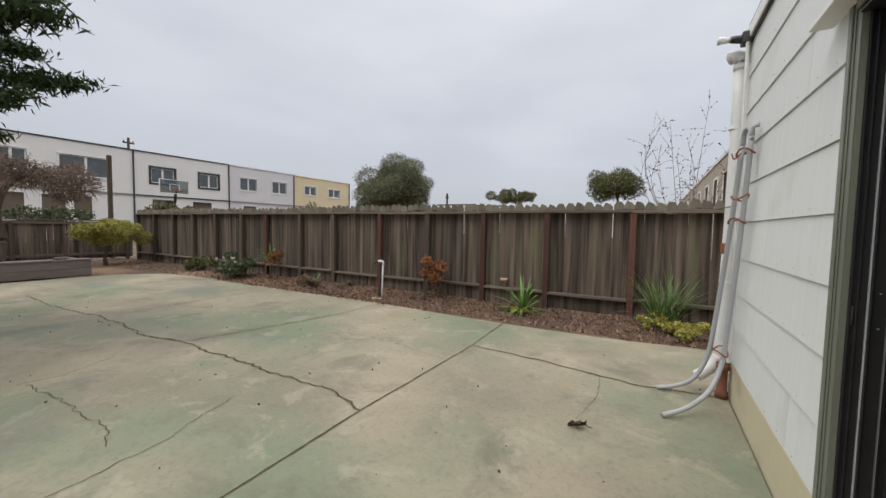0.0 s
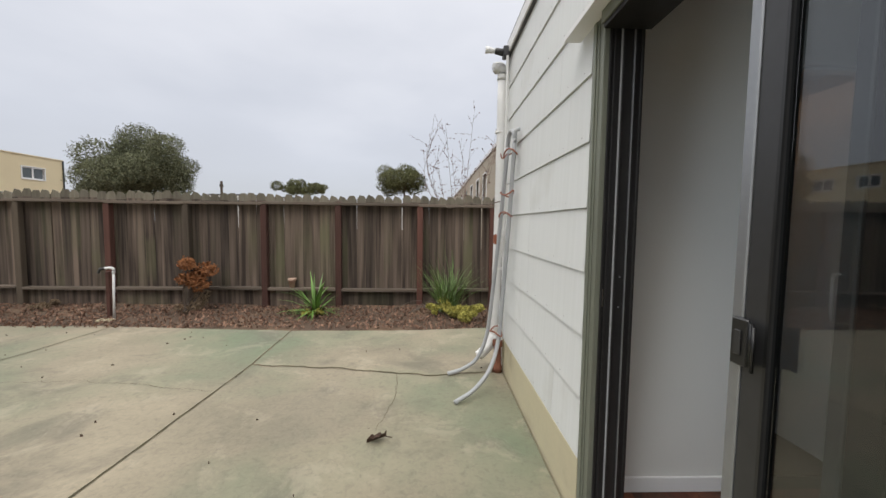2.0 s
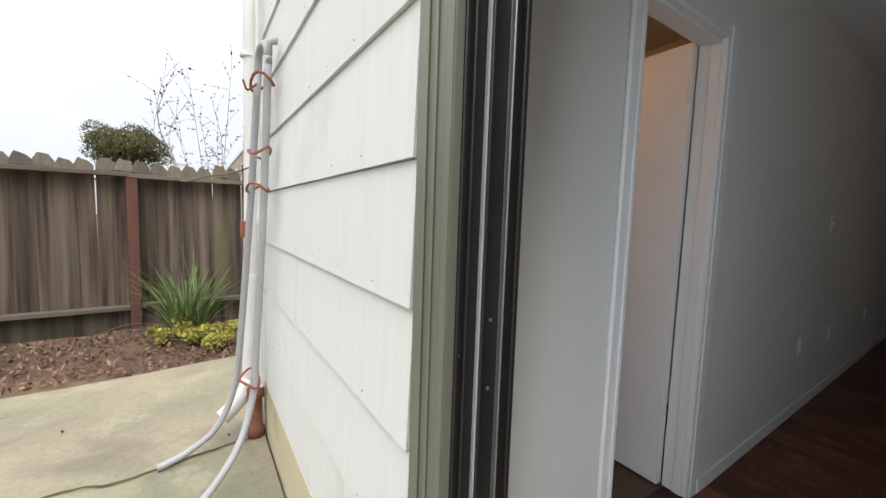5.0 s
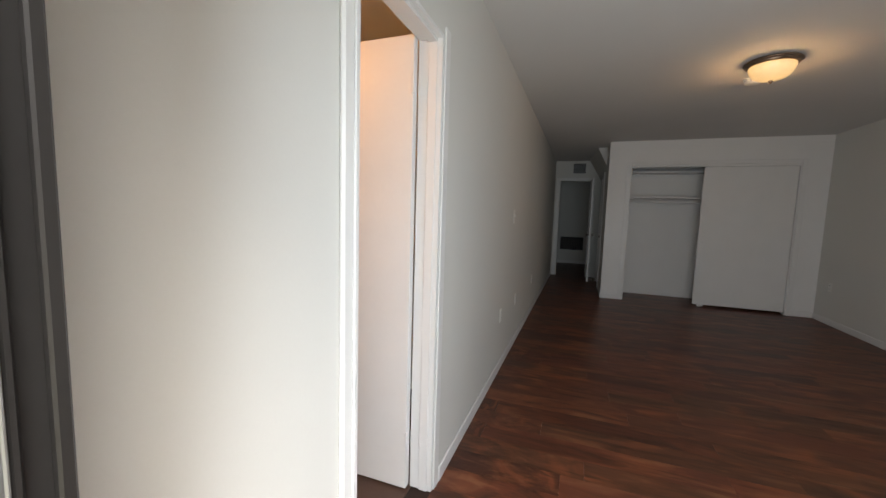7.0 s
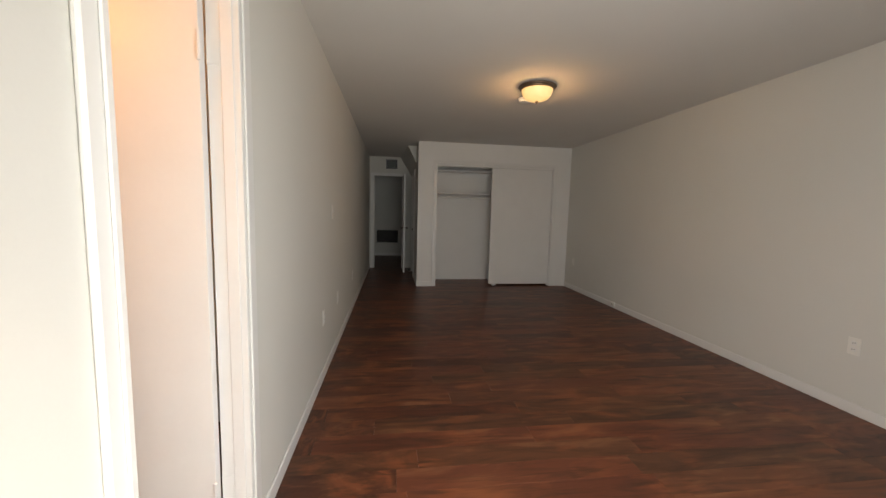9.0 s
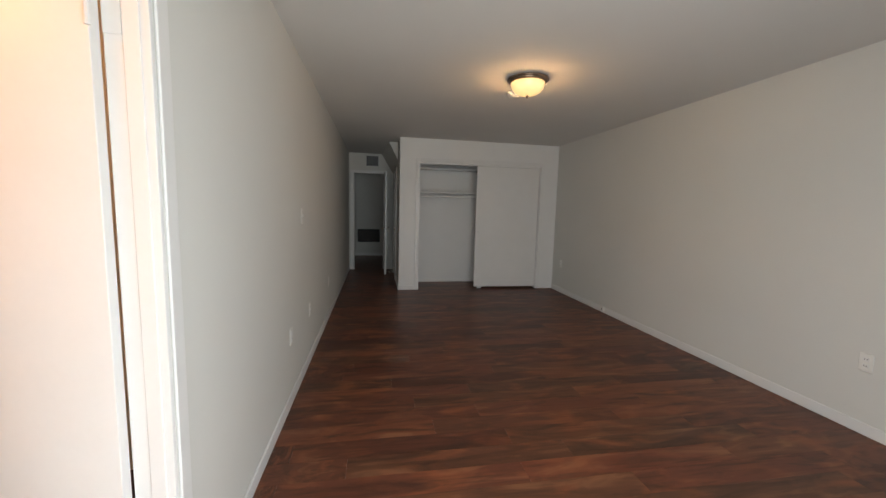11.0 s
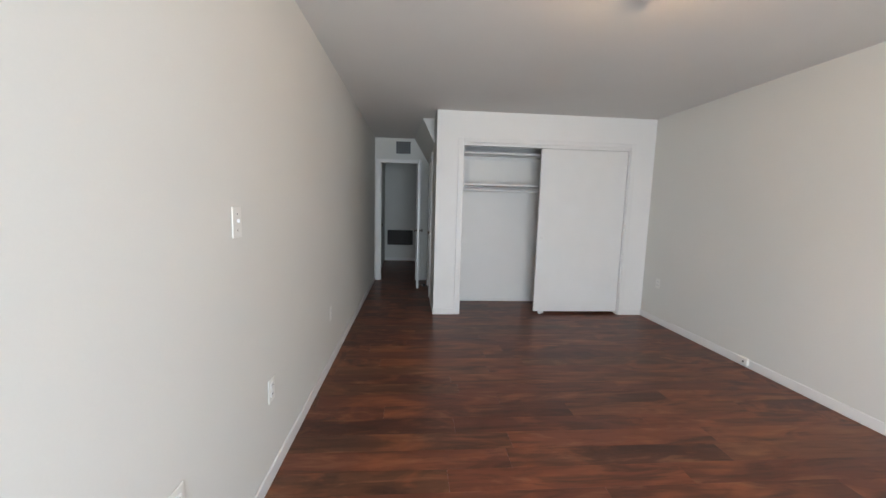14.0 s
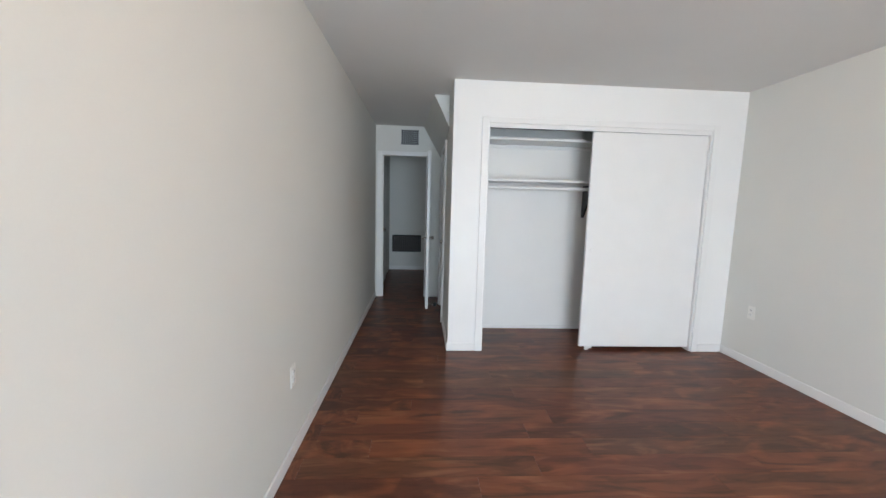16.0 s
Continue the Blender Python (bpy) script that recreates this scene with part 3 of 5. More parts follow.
def north_fence():
    ob = thing("fence_north", (-7, FY, 0), "weathered brown wooden fence with dog-eared boards and reddish posts", "fence")
    posts = [2.0, 0.70, -0.41, -1.65, -2.76, -3.91, -5.06, -6.37, -7.46, -8.70, -9.72, -10.93, -12.08, -13.22, -14.4, -15.55]
    for k, x in enumerate(posts):
        h = 1.60 + rng0.uniform(-0.02, 0.02)
        piece("post", POST_MESH if k < 5 or k in (6, 9) else POSTG_MESH, ob, (x, FY + 0.02, -0.1), (0, 0, rng0.uniform(-0.05, 0.05)), (1, 1, h + 0.1))
    x = 2.0
    while x > -15.7:
        h = 1.73 + rng0.uniform(-0.018, 0.018) + 0.012 * math.sin(x * 0.9)
        piece("picket", rng0.choice(PICKETS), ob, (x, FY + 0.082 + rng0.uniform(0, 0.014), 0.16), (rng0.uniform(-0.006, 0.006), rng0.uniform(-0.008, 0.008), rng0.uniform(-0.015, 0.015)), (1.03, 1, h - 0.16))
        x -= 0.1378 + rng0.uniform(-0.0015, 0.0025)
    for a, b in zip(posts, posts[1:]):
        z = 1.555 + rng0.uniform(-0.01, 0.01)
        part("top_rail", boxes(((b - 0.02, FY - 0.035, z), (a - 0.02, FY + 0.08, z + 0.042)), bevel=0.004), M_RAIL, ob)
        z = 0.255 + rng0.uniform(-0.012, 0.012)
        part("lower_rail", boxes(((b + 0.046, FY - 0.03, z), (a - 0.046, FY + 0.08, z + 0.04)), bevel=0.004), M_RAIL, ob)
        part("kick_board", boxes(((b + 0.046, FY + 0.05, -0.08), (a - 0.046, FY + 0.078, 0.25)), bevel=0.003), M_PICKET, ob, "dark damp board at the soil")
    return ob


north_fence()


def west_fence():
    X = -16.1
    ob = thing("fence_west", (X, 2, 0), "low dark weathered board fence across the yard end", "fence")
    y = 6.2
    while y > -9:
        h = 1.30 + rng0.uniform(-0.02, 0.02)
        piece("picket", rng0.choice(PICKETS), ob, (X, y, 0.1), (0, rng0.uniform(-0.01, 0.01), radians(90)), (1, 1, h - 0.1))
        y -= 0.142
    for y in (6.1, 3.4, 0.9, -1.6, -4.1):
        piece("post", POSTG_MESH, ob, (X + 0.05, y, -0.1), (0, 0, 0), (1, 1, 1.35))
    for z in (0.2, 1.2):
        part("rail", boxes(((X, -9, z), (X + 0.05, 6.2, z + 0.09)), bevel=0.004), M_RAIL, ob)
    part("cap_rail", boxes(((X - 0.06, -9, 1.31), (X + 0.08, 6.2, 1.35)), bevel=0.004), M_RAIL, ob)


west_fence()

# ---- house: outer wall with siding ----
DY0, DY1, DZ = 0.13, 2.04, 2.07
wall_x("wall_west", WX + 0.012, IX, -6, 3.75, -0.1, 2.72, [(DY0 - 0.02, DY1 + 0.02, 0.0, DZ + 0.02)], M_WALL, "house wall to the garden, plastered inside")
house = thing("siding", (WX, 3, 0), "white painted shingle siding in long courses over a pale yellow base", "siding", kind="structure")
COURSES = [0.29 + 0.272 * k for k in range(10)]


def siding_panel(y0, y1, z0, z1):
    bm = bmesh.new()
    n = max(1, int((y1 - y0) / 0.3))
    lo = []
    for k in range(n + 1):
        y = y0 + (y1 - y0) * k / n
        dz = 0.002 * noise.noise(Vector((y * 3, z0 * 5, 1)))
        lo.append([bm.verts.new(c) for c in ((WX - 0.008, y, z0 + dz), (WX + 0.001, y, z1), (WX + 0.0115, y, z1), (WX + 0.0115, y, z0 + dz))])
    for a, b in zip(lo, lo[1:]):
        for i in range(4):
            bm.faces.new((a[i], a[(i + 1) % 4], b[(i + 1) % 4], b[i]))
    bm.faces.new(lo[0]), bm.faces.new(lo[-1][::-1])
    return part("siding_panel", bm, M_SIDING, house)


for k, z in enumerate(COURSES):
    z1 = min(z + 0.2685, 2.735)
    if z >= 2.72:
        continue
    breaks = [3.748, 2.95 if k in (2, 3, 4) else 2.40 + (0.9 if k % 3 == 1 else 0), 2.02]
    if k == 0:
        breaks = [3.748, 2.385, 2.02]
    if k == 5:
        breaks = [3.748, 3.35, 2.02]
    for a, b in zip(breaks, breaks[1:]):
        siding_panel(b + 0.0015, a - 0.0015, z, z1)
    s = 0.10
    if z > 2.05:
        siding_panel(s, 2.017, z, z1)
    else:
        siding_panel(-0.9, DY0 - 0.06, z, z1)
    siding_panel(-6, -0.903, z, z1)
nails = bmesh.new()
rng = random.Random(8)
for k, z in enumerate(COURSES[:9]):
    y = 3.65
    while y > 2.05:
        bmesh.ops.create_cone(nails, cap_ends=True, segments=6, radius1=0.0022, radius2=0.0015, depth=0.002, matrix=pose(WX - 0.011, y, z + 0.03 + rng.uniform(-0.006, 0.006), 0, -90, 0))
        y -= 0.23 + rng.uniform(-0.04, 0.04)
part("nail_heads", nails, M_VENT, house, "small raised nail heads")["kind"] = "stuff"
part("base_course", boxes(((WX - 0.008, 2.022, -0.08), (WX + 0.0115, 3.75, 0.285)), ((WX - 0.008, -6, -0.08), (WX + 0.0115, DY0 - 0.02, 0.285)), bevel=0.002), M_BASE, house, "pale yellow painted foundation")
part("corner_board", boxes(((WX - 0.015, 3.75, 0.0), (WX + 0.04, 3.775, 2.73)), bevel=0.002), M_WHITE, house)
part("eave_trim", boxes(((WX - 0.03, -6, 2.735), (WX + 0.012, 3.79, 2.83)), bevel=0.004), M_WHITE, house, "white roof edge trim")
wall_y("wall_outer_north", 3.60, 3.75, IX, 12, -0.1, 2.72, [], M_STUCCO, "white side wall of the house")
# Unseen back and south walls, added to close the house against stray light.
wall_x("wall_outer_east", 11.85, 12.0, -6, 3.6, -0.1, 2.72, [], M_STUCCO, "unseen plain back wall added to close the house")
wall_y("wall_outer_south", -6.15, -6.0, WX, 12, -0.1, 2.72, [], M_STUCCO, "unseen plain side wall added to close the house")
# Roof slab drawn out over the unseen house so no light leaks in.
solid("roof", boxes(((WX - 0.02, -6.15, 2.725), (12.0, 3.77, 2.86))), M_ROOF, "flat felt roof of the house", "roof", "structure")

# drip cap above the sliding door
bm = bmesh.new()
prof = [(WX - 0.012, 2.145), (WX - 0.085, 2.115), (WX - 0.085, 2.095), (WX - 0.012, 2.095)]
a = [bm.verts.new((x, DY0 - 0.12, z)) for x, z in prof]
b = [bm.verts.new((x, DY1 + 0.10, z)) for x, z in prof]
bm.faces.new(a[::-1]), bm.faces.new(b)
for i in range(4):
    bm.faces.new((a[i - 1], a[i], b[i], b[i - 1]))
solid("drip_cap", bm, M_WHITE, "white painted drip board above the sliding door", "trim", "structure")


# ---- sliding door ----
def sliding_door():
    ob = thing("sliding_door", (WX + 0.12, 1.0, 0.0), "bronze aluminium sliding glass door standing open", "door")

    def bar(name, m, lo, hi, label="", bevel=0.002):
        return part(name, boxes((lo, hi), bevel=bevel), m, ob, label)
    y = DY1
    e = 1.898
    bar("outer_flange", M_OLIVE, (WX - 0.010, e + 0.002, 0.0), (WX + 0.008, 2.001, DZ + 0.03), "weathered olive-grey aluminium jamb flange")
    bar("flange_rib", M_OLIVE, (WX - 0.016, e + 0.070, 0.0), (WX - 0.0105, e + 0.098, DZ + 0.03))
    bar("flange_rib", M_OLIVE, (WX - 0.013, e + 0.002, 0.0), (WX - 0.0105, e + 0.022, DZ + 0.02), "paler raised strip")
    bar("flange_bead", M_OLIVE, (WX - 0.015, e + 0.044, 0.0), (WX - 0.0105, e + 0.050, DZ + 0.02))
    bar("jamb_channel", M_BRONZE, (WX + 0.0085, e + 0.012, 0.0), (0.564, y + 0.018, DZ), "dark bronze channel")
    bar("channel_rib", M_BRONZE, (WX + 0.0085, e, 0.0), (WX + 0.016, e + 0.0115, DZ))
    bar("channel_rib", M_BRONZE, (0.452, e + 0.003, 0.0), (0.458, e + 0.0115, DZ))
    bar("weather_strip", M_POLE, (0.4785, e + 0.0015, 0.0), (0.4835, e + 0.0115, DZ), "pale worn grey edge")
    bar("channel_rib", M_BRONZE, (0.484, e, 0.0), (0.490, e + 0.0115, DZ))
    bar("weather_strip", M_ALU, (0.5275, e - 0.001, 0.0), (0.5305, e + 0.0115, DZ), "worn metal edge")
    bar("channel_rib", M_BRONZE, (0.531, e + 0.002, 0.0), (0.538, e + 0.0115, DZ))
    bar("inner_lip", M_BRONZE, (0.555, e + 0.002, 0.0), (0.566, e + 0.0115, DZ))
    bar("strike_plate", M_CHROME, (0.437, e + 0.004, 0.985), (0.448, e + 0.0115, 1.055), "worn metal latch strike")
    for z in (0.98, 1.10):
        bar("screw", M_ALU, (0.508, e + 0.009, z), (0.514, e + 0.0118, z + 0.006), bevel=0.001)
    bar("head_frame", M_BRONZE, (WX - 0.02, DY0, DZ - 0.035), (IX, e - 0.001, DZ + 0.019), "dark bronze head track")
    bar("head_lip", M_OLIVE, (WX - 0.03, DY0, DZ - 0.02), (WX - 0.0205, e - 0.001, DZ + 0.034))
    bar("sill_track", M_BRONZE, (WX - 0.03, DY0, 0.0), (IX - 0.002, e - 0.001, 0.058), "low metal sill track")
    for x in (WX + 0.035, WX + 0.10):
        bar("track_rib", M_ALU, (x, DY0 + 0.04, 0.0585), (x + 0.006, e - 0.002, 0.075))
    bar("side_frame", M_BRONZE, (WX - 0.02, DY0 - 0.018, 0.0), (IX, DY0 + 0.035, DZ))

    def leaf(name, x, y0, y1, label):
        leaf_ob = part(name, boxes(((x, y0, 0.08), (x + 0.036, y1, 0.17)), ((x, y0, DZ - 0.10), (x + 0.036, y1, DZ - 0.04)), ((x, y0, 0.17), (x + 0.036, y0 + 0.06, DZ - 0.10)), ((x, y1 - 0.085, 0.17), (x + 0.036, y1 - 0.03, DZ - 0.10)), bevel=0.003), M_DGREY, ob, label)
        part("stile_edge", boxes(((x - 0.004, y1 - 0.0295, 0.08), (x + 0.036, y1, DZ - 0.04)), bevel=0.003), M_ALU, leaf_ob, "worn grey leading edge")
        part("gasket", boxes(((x - 0.003, y1 - 0.092, 0.17), (x + 0.002, y1 - 0.0855, DZ - 0.1))), M_BLACK, leaf_ob)
        pane = part("pane", boxes(((x + 0.014, y0 + 0.055, 0.165), (x + 0.020, y1 - 0.08, DZ - 0.095))), M_GLASS, leaf_ob, "clear glass pane")
        pane.visible_shadow = False
        return leaf_ob
    lf = leaf("sliding_leaf", WX + 0.028, 0.30, 1.28, "grey framed glass leaf slid open")
    leaf("fixed_leaf", WX + 0.085, 0.17, 1.12, "fixed glass leaf behind")
    x = WX + 0.0235
    part("latch_plate", boxes(((x - 0.008, 1.226, 1.004), (x, 1.270, 1.108)), bevel=0.0035), M_BLACK, lf, "black latch plate")
    # pull: a strip that swells out from the plate and curls back
    prof = [(1.2265, 0.002), (1.218, 0.004), (1.208, 0.010), (1.199, 0.019), (1.192, 0.024), (1.187, 0.025)]
    bm, prev = bmesh.new(), None
    for y, d in prof:
        h = 0.049 - 0.006 * math.sin(math.pi * (1.2265 - y) / 0.0445)
        row = [bm.verts.new((x - d - e, y, 1.056 + s * h)) for e, s in ((0, -1), (0, 1), (0.005, 1), (0.005, -1))]
        if prev:
            for i in range(4):
                bm.faces.new((prev[i], prev[(i + 1) % 4], row[(i + 1) % 4], row[i]))
        else:
            bm.faces.new(row)
        prev = row
    bm.faces.new(prev[::-1])
    part("pull_handle", bm, M_BLACK, lf, "black curved pull handle", True)
    part("thumb_latch", boxes(((x - 0.0115, 1.240, 1.028), (x - 0.0085, 1.257, 1.082)), bevel=0.0012), M_DGREY, lf, "grey thumb latch")
    part("screw", boxes(((x - 0.0125, 1.205, 1.055), (x - 0.0105, 1.209, 1.059))), M_ALU, lf)


sliding_door()

# ---- pipes and poles at the house corner ----
ds = thing("downspout", (0.35, 3.80, 0), "white plastic downspout with elbow at the house corner", "downspout")
bm = bmesh.new()
tube(bm, smooth_path([(0.372, 3.80, 2.60), (0.366, 3.80, 1.4), (0.345, 3.80, 0.32), (0.33, 3.80, 0.26)], 4), 0.040, sides=14)
part("pipe", bm, M_PVC, ds, smooth=True)
bm = bmesh.new()
tube(bm, smooth_path([(0.345, 3.80, 0.30), (0.31, 3.79, 0.22), (0.24, 3.77, 0.15), (0.20, 3.76, 0.12)], 4), 0.044, sides=14)
part("shoe", bm, M_PVC, ds, smooth=True)
bm = bmesh.new()
tube(bm, smooth_path([(0.372, 3.80, 2.55), (0.372, 3.80, 2.63), (0.34, 3.79, 2.655), (0.30, 3.78, 2.64)], 4), 0.047, sides=14)
part("elbow", bm, M_PVC, ds, smooth=True)
for z in (2.1, 0.9):
    part("strap", tube(bmesh.new(), [(0.36, 3.80, z), (0.36, 3.80, z + 0.02)], 0.044, sides=14), M_WHITE, ds)
cl = thing("clay_pipe", (0.372, 3.74, 0), "rusty clay drain pipe stub at the wall foot", "pipe")
part("pipe", lathe(bmesh.new(), [(0.045, 0), (0.045, 0.05), (0.035, 0.06), (0.034, 0.22), (0.045, 0.23), (0.045, 0.28)], (0.362, 3.70, 0), 14), M_CLAY, cl, smooth=True)
fl = thing("flood_light", (0.40, 3.70, 2.74), "outdoor lamp holder with a bare white bulb", "lamp")
part("box", boxes(((0.352, 3.655, 2.695), (0.41, 3.745, 2.785)), bevel=0.008), M_DGREY, fl)
part("socket", tube(bmesh.new(), [(0.36, 3.70, 2.74), (0.31, 3.69, 2.745), (0.285, 3.69, 2.748)], 0.030, 0.024, 12), M_BLACK, fl)
part("bulb", tube(bmesh.new(), [(0.286, 3.69, 2.748), (0.262, 3.69, 2.75), (0.235, 3.685, 2.752), (0.205, 3.685, 2.754)], 0.018, 0.030, 12), M_PVC, fl, smooth=True)
pl = thing("hooked_poles", (0.1, 3.4, 0), "pair of grey bent poles tied together against the wall", "poles")
A = [(0.352, 3.40, 1.90), (0.325, 3.50, 1.3), (0.285, 3.62, 0.62), (0.255, 3.66, 0.33), (0.17, 3.65, 0.13), (0.04, 3.62, 0.05), (-0.08, 3.60, 0.02)]
B = [(0.372, 3.24, 1.93), (0.360, 3.33, 1.3), (0.335, 3.42, 0.62), (0.315, 3.42, 0.36), (0.24, 3.33, 0.17), (0.10, 3.18, 0.07), (-0.05, 3.08, 0.02)]
part("pole", tube(bmesh.new(), smooth_path(A), 0.0165, sides=10), M_POLE, pl, smooth=True)
part("pole", tube(bmesh.new(), smooth_path(B), 0.0165, sides=10), M_POLE, pl, smooth=True)
part("bend", tube(bmesh.new(), smooth_path([A[0], (0.354, 3.38, 1.97), (0.360, 3.33, 2.0), (0.368, 3.27, 1.985), B[0]], 5), 0.0165, sides=10), M_POLE, pl, smooth=True)
part("stub", tube(bmesh.new(), [(0.372, 3.24, 1.90), (0.374, 3.24, 1.985), (0.40, 3.23, 1.995), (0.405, 3.23, 1.995)], 0.015, sides=10), M_POLE, pl, smooth=True)
for z, s in ((1.84, 1), (1.54, -1), (1.38, 1), (0.42, 1)):
    k = (1.92 - z) / 1.6
    c = Vector((0.362 - 0.055 * k, 3.32 + 0.20 * k, z))
    loop = [c + Vector((0.045 * math.cos(u), 0.12 * math.sin(u), 0.018 * math.sin(2 * u) * s)) for u in [2 * math.pi * i / 14 for i in range(15)]]
    part("wire_tie", tube(bmesh.new(), loop, 0.006, sides=6), M_CLIP, pl, "rusty orange wire tie")
part("tie_tail", tube(bmesh.new(), smooth_path([(0.34, 3.36, 1.84), (0.30, 3.33, 1.80), (0.28, 3.30, 1.83)], 4), 0.005, sides=6), M_CLIP, pl)
part("block", boxes(((0.285, 3.52, 1.14), (0.335, 3.58, 1.22)), bevel=0.005), M_CLIP, pl, "orange clamp")
cable = thing("rope", (0.2, 4.6, 1.55), "thin brown rope strung from the poles to the fence", "rope")
part("strand", tube(bmesh.new(), smooth_path([(0.34, 3.50, 1.49), (0.28, 4.2, 1.50), (0.20, 5.2, 1.55), (0.02, 5.9, 1.53), (-0.05, 6.16, 1.60)], 6), 0.005, sides=6), M_RAIL, cable)
cond = thing("conduit", (0.395, 3.66, 0), "thin white conduit fixed to the siding", "conduit")
part("tube", tube(bmesh.new(), [(0.386, 3.655, 0.3), (0.386, 3.655, 1.42), (0.386, 3.66, 2.70)], 0.011, sides=8), M_PVC, cond)
part("coupling", boxes(((0.372, 3.635, 1.2), (0.3985, 3.675, 1.26)), bevel=0.003), M_PVC, cond)

# ---- room shell ----
floor = solid("floor", boxes(((WX + 0.03, SY - 0.15, -0.05), (11.85, 3.6, FZ - 0.008))), M_SUB, "dark red-brown wood plank floor", "floor", "structure")
solid("ceiling", boxes(((IX, SY - 0.15, CZ), (11.85, 3.6, CZ + 0.1))), M_CEIL, "smooth off-white painted ceiling", "ceiling", "structure")
wall_y("wall_south", SY - 0.15, SY, IX, 11.85, FZ - 0.01, CZ, [], M_WALL, "long off-white painted wall")
DX0, DX1, DTOP = 1.255, 1.905, 2.04
wall_y("wall_north", NY, NY + 0.10, IX, EX, FZ - 0.01, CZ, [(DX0, DX1, 0, DTOP)], M_WALL, "long off-white painted wall with a side doorway")
OY0, OY1, OTOP = -1.13, 0.90, 2.115
wall_x("wall_closet", CX, CX + 0.09, SY, 1.21, FZ - 0.01, CZ, [(OY0, OY1, 0, OTOP)], M_WHITE, "white wall around the closet opening")
wall_y("wall_hall", 1.10, 1.21, CX + 0.09, HX, FZ - 0.01, CZ, [(7.62, 8.34, 0, 2.05)], M_WALL, "off-white hall wall with a narrow door")
wall_x("wall_closet_back", BX, BX + 0.08, SY, 1.10, FZ - 0.01, CZ, [], M_WHITE, "white back wall of the closet")
HY0, HY1, HTOP = 1.41, 2.03, 2.06
wall_x("wall_hall_end", HX, HX + 0.10, 1.10, NY, FZ - 0.01, CZ, [(HY0, HY1, 0, HTOP)], M_WALL, "off-white hall end wall with a doorway")
wall_x("wall_far", EX, EX + 0.10, 1.0, 2.3, FZ - 0.01, CZ, [], M_WALL, "plain far wall of the passage")
wall_y("wall_passage", 1.15, 1.25, HX + 0.10, EX, FZ - 0.01, CZ, [], M_WALL, "plain passage wall")
wall_x("wall_bath", 2.75, 2.85, NY + 0.1, 3.6, FZ - 0.01, CZ, [], M_WALL, "plain side room wall")
solid("bath_floor", boxes(((IX, NY + 0.10, FZ - 0.02), (2.75, 3.6, FZ + 0.002))), M_BATHF, "dark brown floor of the side room", "floor", "structure")

# sloped soffit in the hall
bm = bmesh.new()
t0 = [(7.22, 1.215, CZ - 0.002), (7.22, 1.365, CZ - 0.002), (7.22, 1.215, 2.16)]
a = [bm.verts.new(v) for v in t0]
b = [bm.verts.new((8.775, v[1] + (0.10 if i == 1 else 0), v[2] - (0.0 if i < 2 else 0.12))) for i, v in enumerate(t0)]
bm.faces.new(a), bm.faces.new(b[::-1])
for i in range(3):
    bm.faces.new((a[i - 1], a[i], b[i], b[i - 1]))
solid("soffit", bm, M_WALL, "sloped plaster soffit under the stairs", "soffit", "structure")


def base_run(name, lo, hi):
    solid(name, boxes((lo, hi), bevel=0.004), M_TRIM, "low white painted baseboard", "baseboard", "structure")


BH = FZ + 0.075
base_run("baseboard", (IX + 0.002, SY + 0.001, FZ), (CX - 0.012, SY + 0.014, BH))
base_run("baseboard", (IX + 0.02, NY - 0.013, FZ), (DX0 - 0.07, NY - 0.001, BH))
base_run("baseboard", (DX1 + 0.057, NY - 0.013, FZ), (HX - 0.02, NY - 0.001, BH))
base_run("baseboard", (CX - 0.012, 0.962, FZ), (CX - 0.001, 1.222, BH))
base_run("baseboard", (CX - 0.012, SY + 0.015, FZ), (CX - 0.001, -1.192, BH))
base_run("baseboard", (CX - 0.001, 1.211, FZ), (7.55, 1.222, BH))
base_run("baseboard", (BX - 0.012, SY, FZ), (BX - 0.001, 1.10, FZ + 0.035))
base_run("baseboard", (EX - 0.012, 1.25, FZ), (EX - 0.001, NY, BH))


def casing_y(name, x0, x1, top, y, s, w, label):
    """Door casing on a wall that runs along x; s: the side it stands out to."""
    ob = thing(name, ((x0 + x1) / 2, y, FZ), label, "door frame", kind="structure")
    for xa, xb in ((x0 - w, x0), (x1, x1 + w)):
        ya, yb = sorted((y, y + s * 0.016))
        part("casing", boxes(((xa, ya, FZ), (xb, yb, top + w)), bevel=0.004), M_TRIM, ob)
        ya, yb = sorted((y + s * 0.0165, y + s * 0.024))
        xm = xa if xa < x0 else xb - w * 0.35
        part("casing_bead", boxes(((xm, ya, FZ), (xm + w * 0.35, yb, top + w)), bevel=0.003), M_TRIM, ob)
    ya, yb = sorted((y, y + s * 0.016))
    part("casing", boxes(((x0, ya, top), (x1, yb, top + w)), bevel=0.004), M_TRIM, ob)
    return ob


ob = thing("door_frame_bath", ((DX0 + DX1) / 2, NY, FZ), "white painted trim of the side room doorway", "door frame", kind="structure")
part("casing", boxes(((DX0 - 0.062, NY - 0.018, FZ), (DX0, NY - 0.001, CZ - 0.001)), bevel=0.006), M_TRIM, ob)
part("casing_bead", boxes(((DX0 - 0.024, NY - 0.026, FZ), (DX0 - 0.004, NY - 0.0185, CZ - 0.001)), bevel=0.003), M_TRIM, ob)
part("casing", boxes(((DX1, NY - 0.009, FZ), (DX1 + 0.055, NY - 0.001, DTOP + 0.03)), bevel=0.002), M_TRIM, ob)
part("jamb", boxes(((DX1 - 0.018, NY, FZ), (DX1, NY + 0.105, DTOP)), bevel=0.002), M_TRIM, ob)
